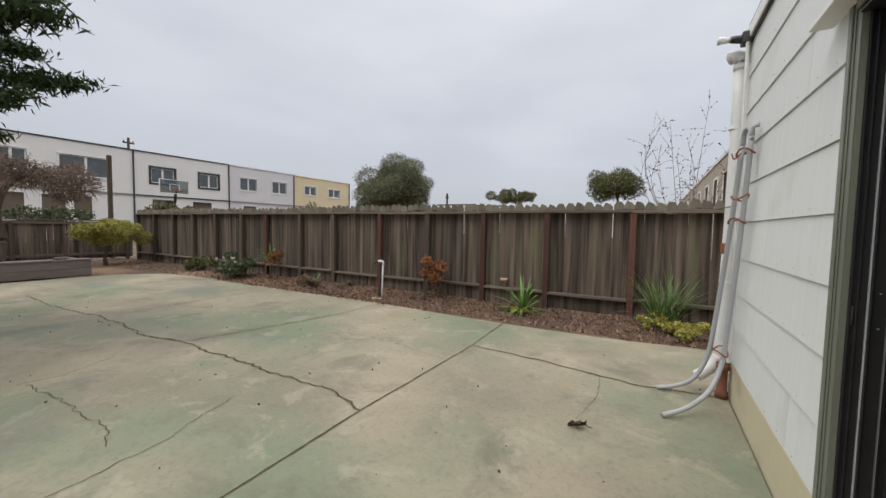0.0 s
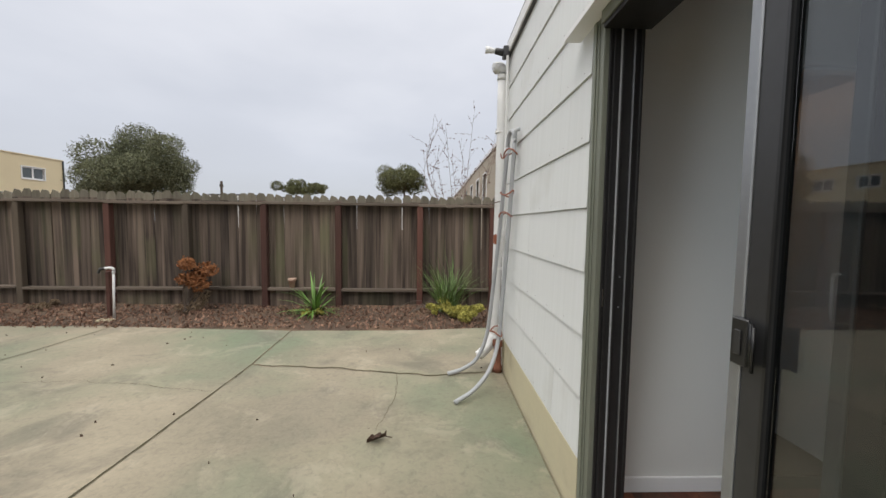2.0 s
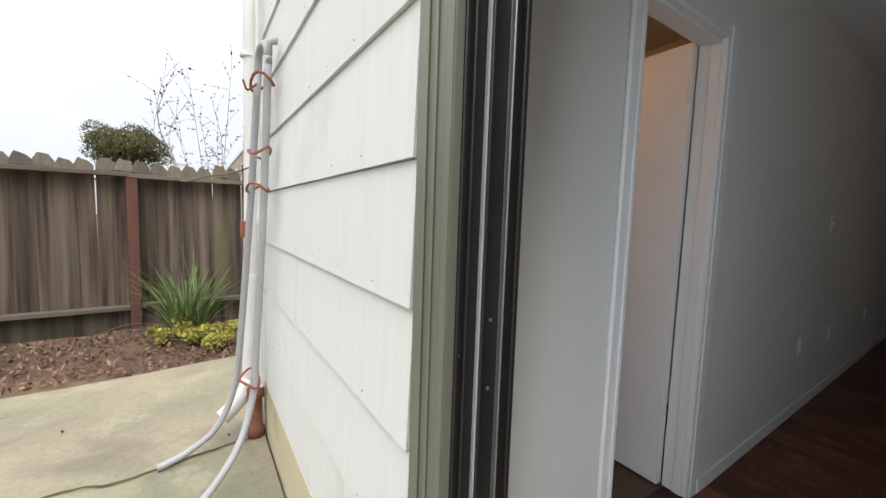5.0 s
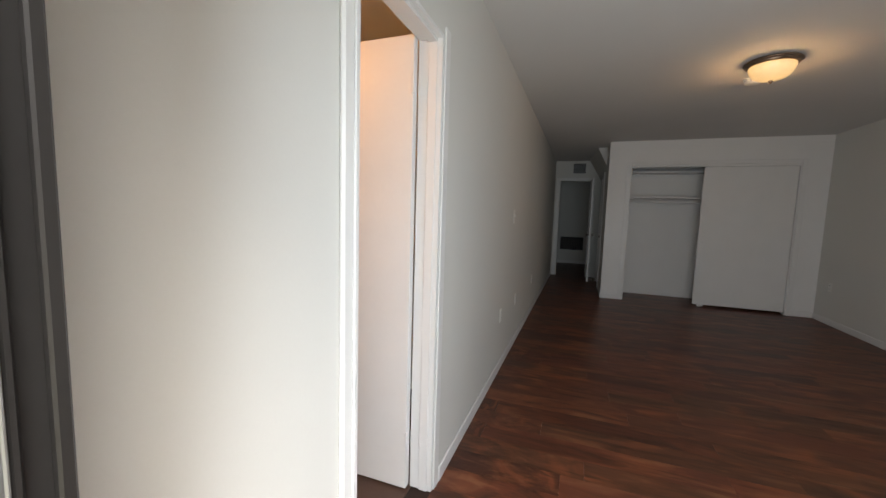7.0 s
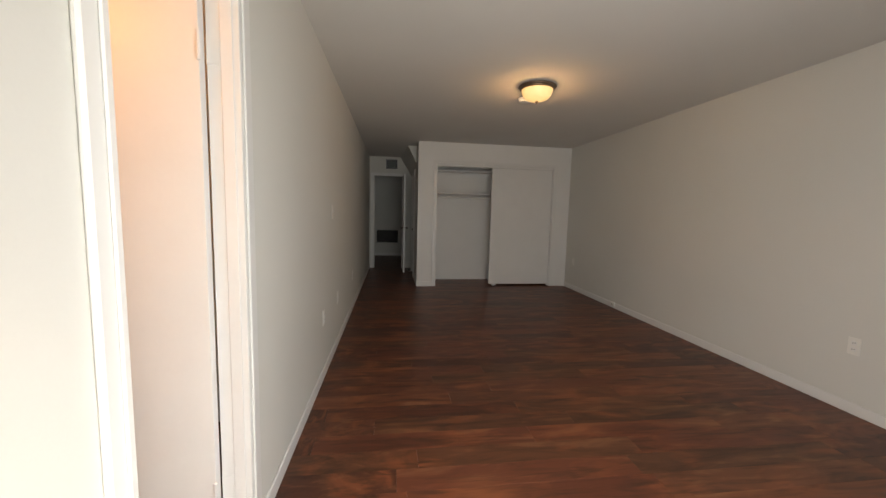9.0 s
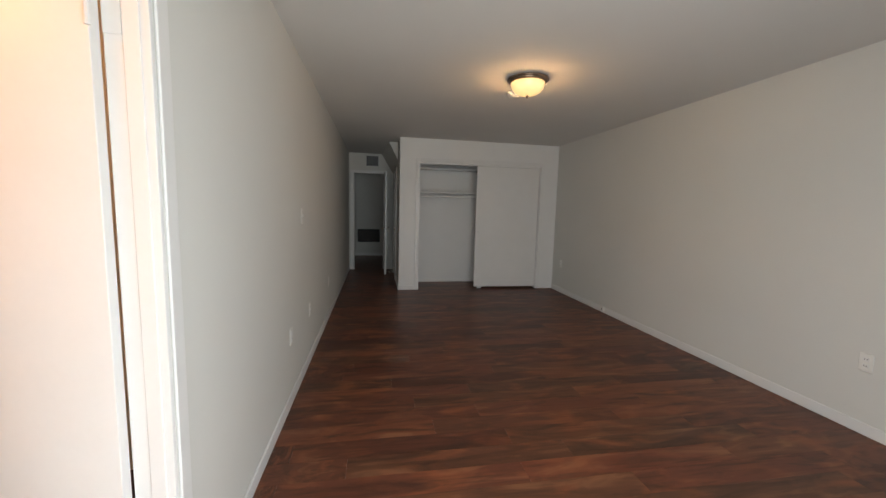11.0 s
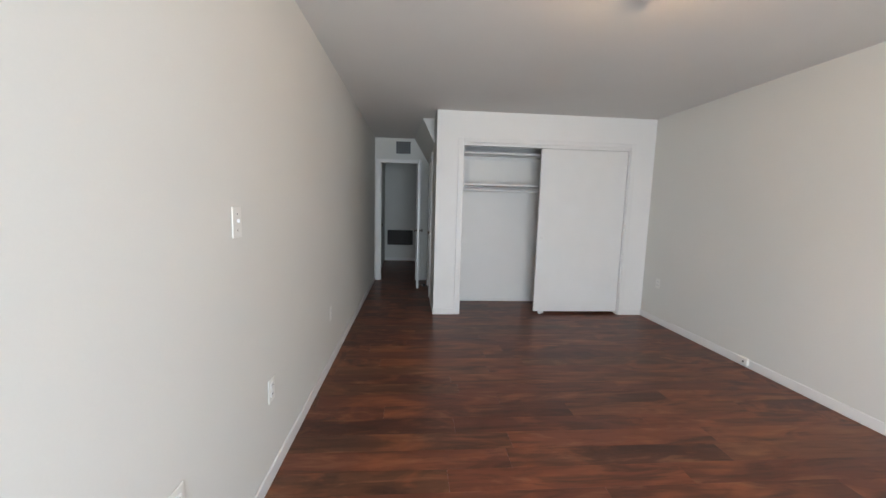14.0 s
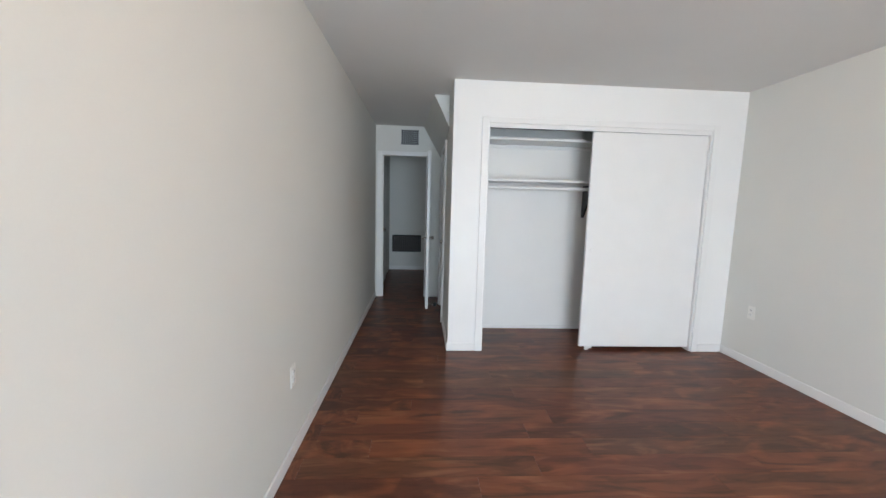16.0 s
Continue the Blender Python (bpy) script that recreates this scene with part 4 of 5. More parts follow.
part("jamb", boxes(((DX0, NY, FZ), (DX0 + 0.018, NY + 0.105, DTOP)), bevel=0.002), M_TRIM, ob)
part("jamb", boxes(((DX0 + 0.0185, NY, DTOP - 0.018), (DX1 - 0.0185, NY + 0.105, DTOP)), bevel=0.002), M_TRIM, ob)
part("door_stop", boxes(((DX0 + 0.0185, NY + 0.02, DTOP - 0.032), (DX1 - 0.0245, NY + 0.06, DTOP - 0.0185)), bevel=0.002), M_TRIM, ob)
part("door_stop", boxes(((DX1 - 0.024, NY + 0.02, FZ), (DX1 - 0.0185, NY + 0.06, DTOP - 0.02)), bevel=0.002), M_TRIM, ob)
door = thing("door_bath", (DX1 - 0.03, NY + 0.11, FZ), "white flush door standing open into the side room", "door")
part("leaf", boxes(((DX1 - 0.056, NY + 0.109, FZ + 0.012), (DX1 - 0.0195, NY + 0.70, DTOP - 0.004)), bevel=0.002), M_TRIM, door)
for z in (0.25, 1.80):
    part("hinge_plate", boxes(((DX1 - 0.0205, NY + 0.062, z), (DX1 - 0.0182, NY + 0.104, z + 0.09)), bevel=0.0008), M_TRIM, door, "painted hinge plate")
    part("hinge", tube(bmesh.new(), [(DX1 - 0.062, NY + 0.108, z), (DX1 - 0.062, NY + 0.108, z + 0.09)], 0.007, sides=8), M_TRIM, door, "painted hinge knuckle")

# hall door and frame
hf = thing("door_frame_hall", (HX, 1.72, FZ), "white painted casing of the hall doorway", "door frame", kind="structure")
for ya, yb, z0, z1 in ((HY1, HY1 + 0.07, FZ, HTOP + 0.06), (HY0 - 0.06, HY0, FZ, HTOP + 0.06), (HY0, HY1, HTOP, HTOP + 0.06)):
    part("casing", boxes(((HX - 0.016, ya, z0), (HX - 0.001, yb, z1)), bevel=0.004), M_TRIM, hf)
for ya, yb in ((HY1 - 0.015, HY1 - 0.0005), (HY0 + 0.0005, HY0 + 0.015)):
    part("jamb", boxes(((HX, ya, FZ), (HX + 0.10, yb, HTOP - 0.001))), M_TRIM, hf)


def knob(parent, at, d):
    """A round knob on its rose, standing out along y by d."""
    bm = bmesh.new()
    x, y, z = at
    tube(bm, [(x, y, z), (x, y + d * 0.006, z)], 0.026, sides=14)
    tube(bm, [(x, y + d * 0.006, z), (x, y + d * 0.03, z)], 0.010, sides=10)
    tube(bm, [(x, y + d * 0.028, z), (x, y + d * 0.036, z), (x, y + d * 0.050, z), (x, y + d * 0.056, z)], 0.024, 0.018, sides=14)
    part("door_knob", bm, M_CHROME, parent, "brushed nickel knob", True)


hd = thing("door_hall", (HX - 0.02, 1.40, FZ), "white flush door swung open into the hall", "door")
part("leaf", boxes(((HX - 0.69, 1.372, FZ + 0.012), (HX - 0.02, 1.407, HTOP - 0.01)), bevel=0.002), M_TRIM, hd)
knob(hd, (HX - 0.63, 1.407, FZ + 0.92), 1)
knob(hd, (HX - 0.63, 1.372, FZ + 0.92), -1)
part("door_stop", tube(bmesh.new(), [(HX - 0.60, 1.372, FZ + 0.05), (HX - 0.60, 1.30, FZ + 0.045)], 0.006, sides=8), M_CHROME, hd)
part("bumper", tube(bmesh.new(), [(HX - 0.60, 1.30, FZ + 0.045), (HX - 0.60, 1.265, FZ + 0.045)], 0.022, 0.026, 12), M_BLACK, hd, "black rubber bumper")
uf = casing_y("door_frame_closet", 7.62, 8.34, 2.05, 1.211, 1, 0.05, "white casing of the narrow cupboard door")
ud = thing("door_cupboard", (7.98, 1.2, FZ), "closed white cupboard door with a round knob", "door")
part("leaf", boxes(((7.625, 1.165, FZ + 0.01), (8.335, 1.20, 2.045)), bevel=0.002), M_TRIM, ud)
knob(ud, (7.70, 1.20, FZ + 0.92), 1)
pd = thing("door_passage", (9.9, 2.10, FZ), "closed white door along the dark passage", "door")
part("leaf", boxes(((9.35, NY - 0.024, FZ + 0.01), (10.1, NY - 0.002, 2.04)), bevel=0.002), M_TRIM, pd)
knob(pd, (9.43, NY - 0.024, FZ + 0.92), -1)

# wall heater at the far end, grille over the hall door
gh = thing("wall_heater", (EX, 1.77, 0.43), "dark brown slatted wall heater grille", "heater")
part("frame", boxes(((EX - 0.03, 1.48, 0.43), (EX - 0.001, 2.06, 0.77)), bevel=0.004), M_VOID, gh)
for k in range(13):
    part("slat", boxes(((EX - 0.042, 1.50 + 0.043 * k, 0.45), (EX - 0.031, 1.525 + 0.043 * k, 0.75))), M_SLAT, gh)
vg = thing("air_vent", (HX, 1.655, 2.315), "round-cornered pierced metal air grille above the doorway", "vent")
part("backing", boxes(((HX - 0.006, 1.535, 2.215), (HX - 0.001, 1.775, 2.415)), bevel=0.002), M_VOID, vg)
for k in range(9):
    y = 1.54 + 0.0288 * k
    part("bar", boxes(((HX - 0.014, y - 0.0035, 2.218 + (0.02 if k in (0, 8) else 0)), (HX - 0.0065, y + 0.0035, 2.412 - (0.02 if k in (0, 8) else 0)))), M_POLE, vg)
for k in range(8):
    z = 2.222 + 0.0268 * k
    part("bar", boxes(((HX - 0.019, 1.54, z - 0.0035), (HX - 0.0145, 1.77, z + 0.0035))), M_POLE, vg)

# ---- closet ----
cf = thing("closet_frame", (CX, -0.1, FZ), "white painted flat casing round the closet opening", "door frame", kind="structure")
for ya, yb, z0, z1 in ((OY1, OY1 + 0.06, FZ, OTOP + 0.05), (OY0 - 0.06, OY0, FZ, OTOP + 0.05), (OY0, OY1, OTOP, OTOP + 0.05)):
    part("casing", boxes(((CX - 0.014, ya, z0), (CX - 0.001, yb, z1)), bevel=0.003), M_TRIM, cf)
for ya, yb in ((OY1 - 0.012, OY1 - 0.0005), (OY0 + 0.0005, OY0 + 0.012)):
    part("jamb", boxes(((CX, ya, FZ), (CX + 0.09, yb, OTOP))), M_TRIM, cf)
part("head_track", boxes(((CX + 0.02, OY0 + 0.013, OTOP - 0.03), (CX + 0.085, OY1 - 0.013, OTOP - 0.001))), M_DGREY, cf, "dark steel sliding door track")
part("fascia", boxes(((CX + 0.002, OY0 + 0.013, OTOP - 0.035), (CX + 0.018, OY1 - 0.013, OTOP - 0.001))), M_TRIM, cf)


def closet_door(x, y0, y1, label):
    d = thing("closet_door", (x, (y0 + y1) / 2, FZ), label, "door", "closet doors")
    part("panel", boxes(((x, y0, FZ + 0.035), (x + 0.028, y1, OTOP - 0.036)), bevel=0.002), M_TRIM, d)
    pull = tube(bmesh.new(), [(x - 0.003, y1 - 0.06, 1.02), (x - 0.0005, y1 - 0.06, 1.02)], 0.016, 0.022, 14)
    part("finger_pull", pull, M_TRIM, d)
    part("floor_guide", boxes(((x + 0.004, y1 - 0.10, FZ), (x + 0.022, y1 - 0.06, FZ + 0.034)), bevel=0.003), M_PVC, d)


closet_door(CX + 0.024, OY0 + 0.014, -0.045, "white flush sliding closet door pulled half open")
closet_door(CX + 0.058, OY0 + 0.014, -0.09, "white flush sliding closet door behind the other")
for z, nm in ((1.645, "lower"), (2.035, "upper")):
    sh = thing("closet_shelf", (BX - 0.17, -0.1, z), "white painted closet shelf on cleats" if nm == "lower" else "high white closet shelf on cleats", "shelf", "closet shelves")
    part("board", boxes(((BX - 0.33, SY + 0.001, z), (BX - 0.001, 1.099, z + 0.019)), bevel=0.002), M_TRIM, sh)
    part("cleat", boxes(((BX - 0.02, SY + 0.001, z - 0.03), (BX - 0.001, 1.099, z - 0.0005)), bevel=0.002), M_TRIM, sh)
    part("nosing", boxes(((BX - 0.345, SY + 0.001, z - 0.004), (BX - 0.331, 1.099, z + 0.02)), bevel=0.002), M_TRIM, sh)
rod = thing("closet_rod", (BX - 0.30, -0.1, 1.585), "white round clothes rod below the shelf", "clothes rod")
part("rod", tube(bmesh.new(), [(BX - 0.30, SY + 0.001, 1.585), (BX - 0.30, 1.099, 1.585)], 0.017, sides=12), M_TRIM, rod)
br = thing("rod_bracket", (BX - 0.16, -0.25, 1.45), "dark metal angled bracket under the closet shelf", "bracket")
bm = bmesh.new()
prof = [(BX - 0.33, 1.632), (BX - 0.02, 1.632), (BX - 0.02, 1.30), (BX - 0.035, 1.30), (BX - 0.17, 1.50)]
a = [bm.verts.new((x, -0.266, z)) for x, z in prof]
b = [bm.verts.new((x, -0.240, z)) for x, z in prof]
bm.faces.new(a), bm.faces.new(b[::-1])
for i in range(5):
    bm.faces.new((a[i - 1], a[i], b[i], b[i - 1]))
part("plate", bm, M_DGREY, br)

# ---- ceiling lamp, detector, switch and sockets ----
lamp = thing("ceiling_lamp", (3.82, 0.35, CZ), "lit alabaster glass bowl ceiling lamp with a bronze rim", "ceiling lamp")
part("rim", lathe(bmesh.new(), [(0.09, 0), (0.150, -0.002), (0.166, -0.008), (0.168, -0.016), (0.160, -0.021), (0.153, -0.023), (0.154, -0.030), (0.147, -0.036), (0.138, -0.038)], (3.82, 0.35, CZ - 0.0005), 36), M_RIM, lamp, "brushed bronze rim", True)
bowl = part("bowl", lathe(bmesh.new(), [(0.137, -0.034), (0.135, -0.052), (0.124, -0.084), (0.105, -0.108), (0.07, -0.126), (0.03, -0.135), (0.01, -0.136)], (3.82, 0.35, CZ), 36), M_BOWL, lamp, "glowing amber alabaster glass", True)
bowl.visible_shadow = False
part("finial", lathe(bmesh.new(), [(0.004, 0.004), (0.012, 0), (0.014, -0.008), (0.006, -0.02), (0.002, -0.024)], (3.82, 0.35, CZ - 0.135), 12), M_RIM, lamp, "", True)
sd = thing("smoke_detector", (4.20, 0.33, CZ), "round white smoke detector on the ceiling", "smoke detector")
part("base", lathe(bmesh.new(), [(0.066, 0), (0.068, -0.008), (0.066, -0.012)], (4.20, 0.33, CZ - 0.0005), 24), M_PLATE, sd)
part("cover", lathe(bmesh.new(), [(0.060, -0.0125), (0.058, -0.03), (0.048, -0.038), (0.02, -0.040), (0.005, -0.040)], (4.20, 0.33, CZ - 0.0005), 24), M_PLATE, sd, "", True)


def wall_plate(name, x, z, wall, s, kind):
    label = {"socket": "white double socket outlet plate on the wall", "switch": "white toggle light switch plate on the wall"}[kind]
    t = thing(name, (x, wall, z), label, "socket" if kind == "socket" else "switch", "wall sockets" if kind == "socket" else "")

    def bar(nm, xa, xb, za, zb, d0, d1, m, bev=0.0015):
        ya, yb = sorted((wall + s * d0, wall + s * d1))
        part(nm, boxes(((x + xa, ya, z + za), (x + xb, yb, z + zb)), bevel=bev), m, t)
    bar("plate", -0.036, 0.036, -0.058, 0.058, 0.0005, 0.006, M_PLATE, 0.003)
    if kind == "socket":
        for dz in (-0.021, 0.021):
            bar("outlet", -0.016, 0.016, dz - 0.014, dz + 0.014, 0.0062, 0.009, M_TRIM, 0.003)
            for dx in (-0.006, 0.006):
                bar("slot", dx - 0.0012, dx + 0.0012, dz - 0.004, dz + 0.006, 0.0091, 0.0096, M_BLACK, 0)
    else:
        bar("toggle", -0.004, 0.004, -0.002, 0.011, 0.0062, 0.016, M_TRIM, 0.002)
        for dz in (-0.03, 0.03):
            bar("screw", -0.003, 0.003, dz - 0.003, dz + 0.003, 0.0062, 0.0072, M_VENT, 0.0008)


wall_plate("light_switch", 3.768, 1.305, NY - 0.001, -1, "switch")
wall_plate("wall_socket", 3.34, 0.518, NY - 0.001, -1, "socket")
wall_plate("wall_socket", 4.05, 0.504, NY - 0.001, -1, "socket")
wall_plate("wall_socket", 5.32, 0.495, NY - 0.001, -1, "socket")
wall_plate("wall_socket", 2.52, 0.51, SY + 0.001, 1, "socket")
wall_plate("wall_socket", 6.46, 0.53, SY + 0.001, 1, "socket")
jack = thing("cable_jack", (5.22, SY, 0.10), "small white cable jack box on the baseboard", "jack")
part("box", boxes(((5.17, SY + 0.0145, 0.085), (5.26, SY + 0.04, 0.145)), bevel=0.004), M_PLATE, jack)
part("port", boxes(((5.20, SY + 0.0405, 0.105), (5.215, SY + 0.042, 0.12))), M_VOID, jack)

# ---- garden plants ----
def blade_mesh(name, length, width, droop, material, seg=5):
    bm, prev = bmesh.new(), None
    for k in range(seg + 1):
        t = k / seg
        w = width * (1 - t) ** 0.6 * (0.5 + 0.9 * min(1, t * 4)) / 1.4 + 0.0006
        x, z = droop * length * t * t, length * t * (1 - 0.35 * droop * t)
        row = [bm.verts.new((x, -w, z)), bm.verts.new((x + w * 0.35, 0, z - w * 0.2)), bm.verts.new((x, w, z))]
        if prev:
            bm.faces.new((prev[0], row[0], row[1], prev[1])), bm.faces.new((prev[1], row[1], row[2], prev[2]))
        prev = row
    return as_mesh(name, bm, material, True)


def strap_plant(name, at, count, length, width, spread, material, label, seed, heart=0.02, category="plant"):
    ob = thing(name, at, label, category)
    r = random.Random(seed)
    ms = [blade_mesh("leaf", 1.0, width / length, d, material) for d in (0.15, 0.35, 0.6)]
    for k in range(count):
        tilt = spread * r.random() ** 0.7
        az, s = r.uniform(0, 2 * math.pi), length * r.uniform(0.6, 1.1) * (1 - 0.25 * tilt / max(spread, 0.01))
        piece("leaf", r.choice(ms), ob, (at[0] + heart * r.uniform(-1, 1), at[1] + heart * r.uniform(-1, 1), at[2]), (0, tilt, az), (s, s, s))
    return ob


strap_plant("yucca_plant", (-1.85, 5.72, 0.02), 62, 0.70, 0.025, 1.2, M_YUCCA, "small bright green yucca with pointed leaves", 1)
strap_plant("iris_clump", (0.02, 5.86, 0.0), 180, 1.0, 0.009, 0.5, M_BLADE, "tall green clump of narrow strap leaves by the fence", 2, 0.13)
strap_plant("yucca_plant", (-8.2, 5.95, 0.45), 44, 0.52, 0.028, 1.3, M_YUCCA, "grey-green yucca on a short stem", 3).location.z = 0.45
part("stem", tube(bmesh.new(), [(-8.2, 5.95, -0.02), (-8.19, 5.96, 0.25), (-8.2, 5.95, 0.47)], 0.03, 0.022), M_BARK, bpy.data.objects["yucca_plant.001"])
strap_plant("lily_tuft", (-6.7, 6.0, 0.0), 26, 0.34, 0.014, 1.0, M_YUCCA, "small green tuft of leaves in the soil", 4)


def shrub(name, at, half, leaves, size, material, label, seed, stems=7, blobs=9, leaf_label="", category="shrub", stem_mat=None, lift=0.0):
    ob = thing(name, at, label, category)
    rng = np.random.default_rng(seed)
    c = (at[0], at[1], at[2] + lift + half[2])
    bl = random_blobs(rng, c, half, blobs, min(half) * 0.55)
    leaf_cloud("foliage", clumps(rng, bl, leaves), size, material, ob, leaf_label, 0.5, rng)
    for k in range(stems):
        b = bl[k % len(bl)]
        part("stem", tube(bmesh.new(), smooth_path([(at[0] + rng.normal() * 0.03, at[1] + rng.normal() * 0.03, at[2] - 0.02), ((at[0] + b[0]) / 2 + rng.normal() * 0.03, (at[1] + b[1]) / 2, (at[2] + b[2]) / 2), (b[0], b[1], b[2])], 3), 0.010 + 0.006 * half[2], 0.004, 6), stem_mat or M_BARK, ob)
    return ob


shrub("ground_cover", (0.14, 5.60, 0.0), (0.58, 0.38, 0.14), 5600, 0.02, M_YELLOW, "low yellow-green creeping ground cover", 5, 5, 14)
shrub("dried_hydrangea", (-3.68, 5.80, 0.0), (0.40, 0.3, 0.22), 2400, 0.022, M_ORANGE, "dry shrub with rust-orange flower heads", 6, 9, 10, "rust-orange dried flower heads", lift=0.33)
shrub("dry_undergrowth", (-3.62, 5.85, 0.0), (0.27, 0.22, 0.17), 900, 0.018, M_STRAW, "dry brown weeds at the shrub foot", 21)
shrub("rose_bush", (-8.9, 5.55, 0.0), (0.62, 0.45, 0.33), 3600, 0.028, M_LEAF, "low green rose bush with pale blooms", 7, 8, 11)
bm = bmesh.new()
rr = random.Random(3)
for k in range(14):
    bmesh.ops.create_icosphere(bm, subdivisions=1, radius=0.032, matrix=Matrix.Translation((-8.9 + rr.uniform(-0.4, 0.4), 5.35 + rr.uniform(-0.2, 0.2), 0.32 + rr.uniform(-0.1, 0.2))))
part("blooms", bm, mat("pale_bloom", (0.5, 0.42, 0.36), (0.4, 0.3, 0.26), 0.8), bpy.data.objects["rose_bush"], "pale pink blooms")
shrub("rusty_shrub", (-7.75, 5.8, 0.0), (0.22, 0.2, 0.18), 600, 0.024, M_ORANGE, "thin shrub with rusty leaves", 8, 6, 6, lift=0.35)
shrub("dry_mound", (-6.35, 5.5, -0.03), (0.66, 0.36, 0.15), 3600, 0.026, M_STRAW, "mound of dry brown weeds at the patio edge", 9, 4, 12)
shrub("low_shrub", (-10.8, 5.75, -0.02), (0.55, 0.35, 0.24), 2200, 0.026, M_LEAF2, "low grey-green shrub by the fence", 10, 6, 9)
shrub("low_shrub", (-9.9, 5.8, -0.02), (0.3, 0.25, 0.18), 900, 0.026, M_DRY, "low dry brown shrub by the fence", 12, 6, 7)
shrub("weed_patch", (-5.9, 5.95, -0.02), (0.45, 0.25, 0.08), 900, 0.018, M_STRAW, "dry weeds in the soil strip", 13, 3, 8)
shrub("weed_patch", (-2.3, 5.75, -0.01), (0.6, 0.16, 0.06), 800, 0.016, M_STRAW, "dry weeds in the soil strip", 14, 3, 9)
shrub("weed_patch", (-1.85, 5.62, 0.0), (0.22, 0.16, 0.06), 500, 0.018, M_YELLOW, "yellowing weeds at the yucca foot", 15, 3, 8)
tw = thing("dead_stalks", (-0.6, 5.75, 0.05), "pale dry fallen stalks on the mulch", "stalks")
rr = random.Random(6)
for k in range(7):
    x, y, a = -0.62 + rr.uniform(-0.35, 0.3), 5.75 + rr.uniform(-0.15, 0.2), rr.uniform(-0.5, 0.4)
    part("stalk", tube(bmesh.new(), smooth_path([(x, y, 0.03), (x + 0.3 * math.cos(a), y + 0.3 * math.sin(a), 0.12 + rr.uniform(0, 0.1)), (x + 0.6 * math.cos(a), y + 0.5 * math.sin(a), 0.06 + rr.uniform(0, 0.14))], 4), 0.006, 0.003, 5), M_RAIL, tw)

tap = thing("garden_tap", (-4.42, 5.45, 0), "white plastic standpipe with a garden tap", "tap")
part("pipe", tube(bmesh.new(), [(-4.40, 5.45, -0.05), (-4.39, 5.45, 0.3), (-4.38, 5.45, 0.64)], 0.014, sides=12), M_PVC, tap, "", True)
part("elbow", tube(bmesh.new(), smooth_path([(-4.38, 5.45, 0.60), (-4.38, 5.45, 0.66), (-4.42, 5.44, 0.675), (-4.47, 5.43, 0.67)], 4), 0.018, sides=12), M_PVC, tap, "", True)
part("spout", tube(bmesh.new(), smooth_path([(-4.46, 5.43, 0.67), (-4.52, 5.42, 0.66), (-4.55, 5.42, 0.61)], 4), 0.016, sides=10), M_DGREY, tap, "dark metal spout")
part("stake", boxes(((-4.50, 5.46, -0.05), (-4.455, 5.50, 0.62)), bevel=0.004), M_POST, tap, "reddish wooden stake")
part("foot_block", boxes(((-4.52, 5.30, -0.05), (-4.34, 5.40, 0.02)), bevel=0.008), M_BASE, tap)
pot = thing("flower_pot", (-2.36, FY - 0.0, 0.297), "small terracotta flower pot on the fence rail", "flower pot")
part("pot", lathe(bmesh.new(), [(0.037, 0), (0.052, 0.10), (0.060, 0.101), (0.062, 0.145), (0.053, 0.145), (0.045, 0.10)], (-2.36, FY + 0.02, 0.299), 18), M_TERRA, pot, "", True)
lf = thing("dry_leaf", (-0.55, 2.64, 0.0), "curled dark brown dead leaf on the concrete", "leaf")
bm, prev = bmesh.new(), None
for k in range(8):
    t = k / 7
    w = 0.031 * math.sin(math.pi * min(1, t * 0.93 + 0.05))
    x, y = -0.60 + 0.11 * t, 2.61 + 0.05 * t
    row = [bm.verts.new((x + 0.3 * w, y - w, 0.030 + 0.02 * t + 0.01 * (k % 2))), bm.verts.new((x, y, 0.006 + 0.012 * t)), bm.verts.new((x - 0.3 * w, y + w, 0.022 + 0.008 * (k % 3)))]
    if prev:
        bm.faces.new((prev[0], row[0], row[1], prev[1])), bm.faces.new((prev[1], row[1], row[2], prev[2]))
    prev = row
part("blade", bm, M_DEAD, lf)
part("stalk", tube(bmesh.new(), [(-0.49, 2.66, 0.018), (-0.472, 2.664, 0.01), (-0.455, 2.668, 0.006)], 0.003, 0.002, 6), M_DEAD, lf)

# raised bed
rb = thing("raised_bed", (-12.7, 3.0, 0), "low raised bed of dark weathered timber", "planter")
for z in (0.0, 0.185):
    part("timber", boxes(((-12.1, -1.5, z), (-12.0, 3.85, z + 0.18)), bevel=0.008), M_TIMBER, rb)
    part("timber", boxes(((-13.6, 3.75, z), (-12.105, 3.85, z + 0.18)), bevel=0.008), M_TIMBER, rb)
part("soil_fill", boxes(((-13.6, -1.5, 0.0), (-12.101, 3.749, 0.31))), M_SOIL, rb)
part("ledge", boxes(((-12.35, -1.5, 0.366), (-11.98, 3.87, 0.40)), bevel=0.006), M_TIMBER, rb)
st = thing("stone", (-12.15, 3.35, 0.40), "pale flat stone on the bed edge", "stone")
bm = bmesh.new()
bmesh.ops.create_icosphere(bm, subdivisions=2, radius=1, matrix=Matrix.LocRotScale((-12.15, 3.35, 0.425), None, (0.09, 0.14, 0.04)))
part("body", bm, M_RAIL, st, "", True)


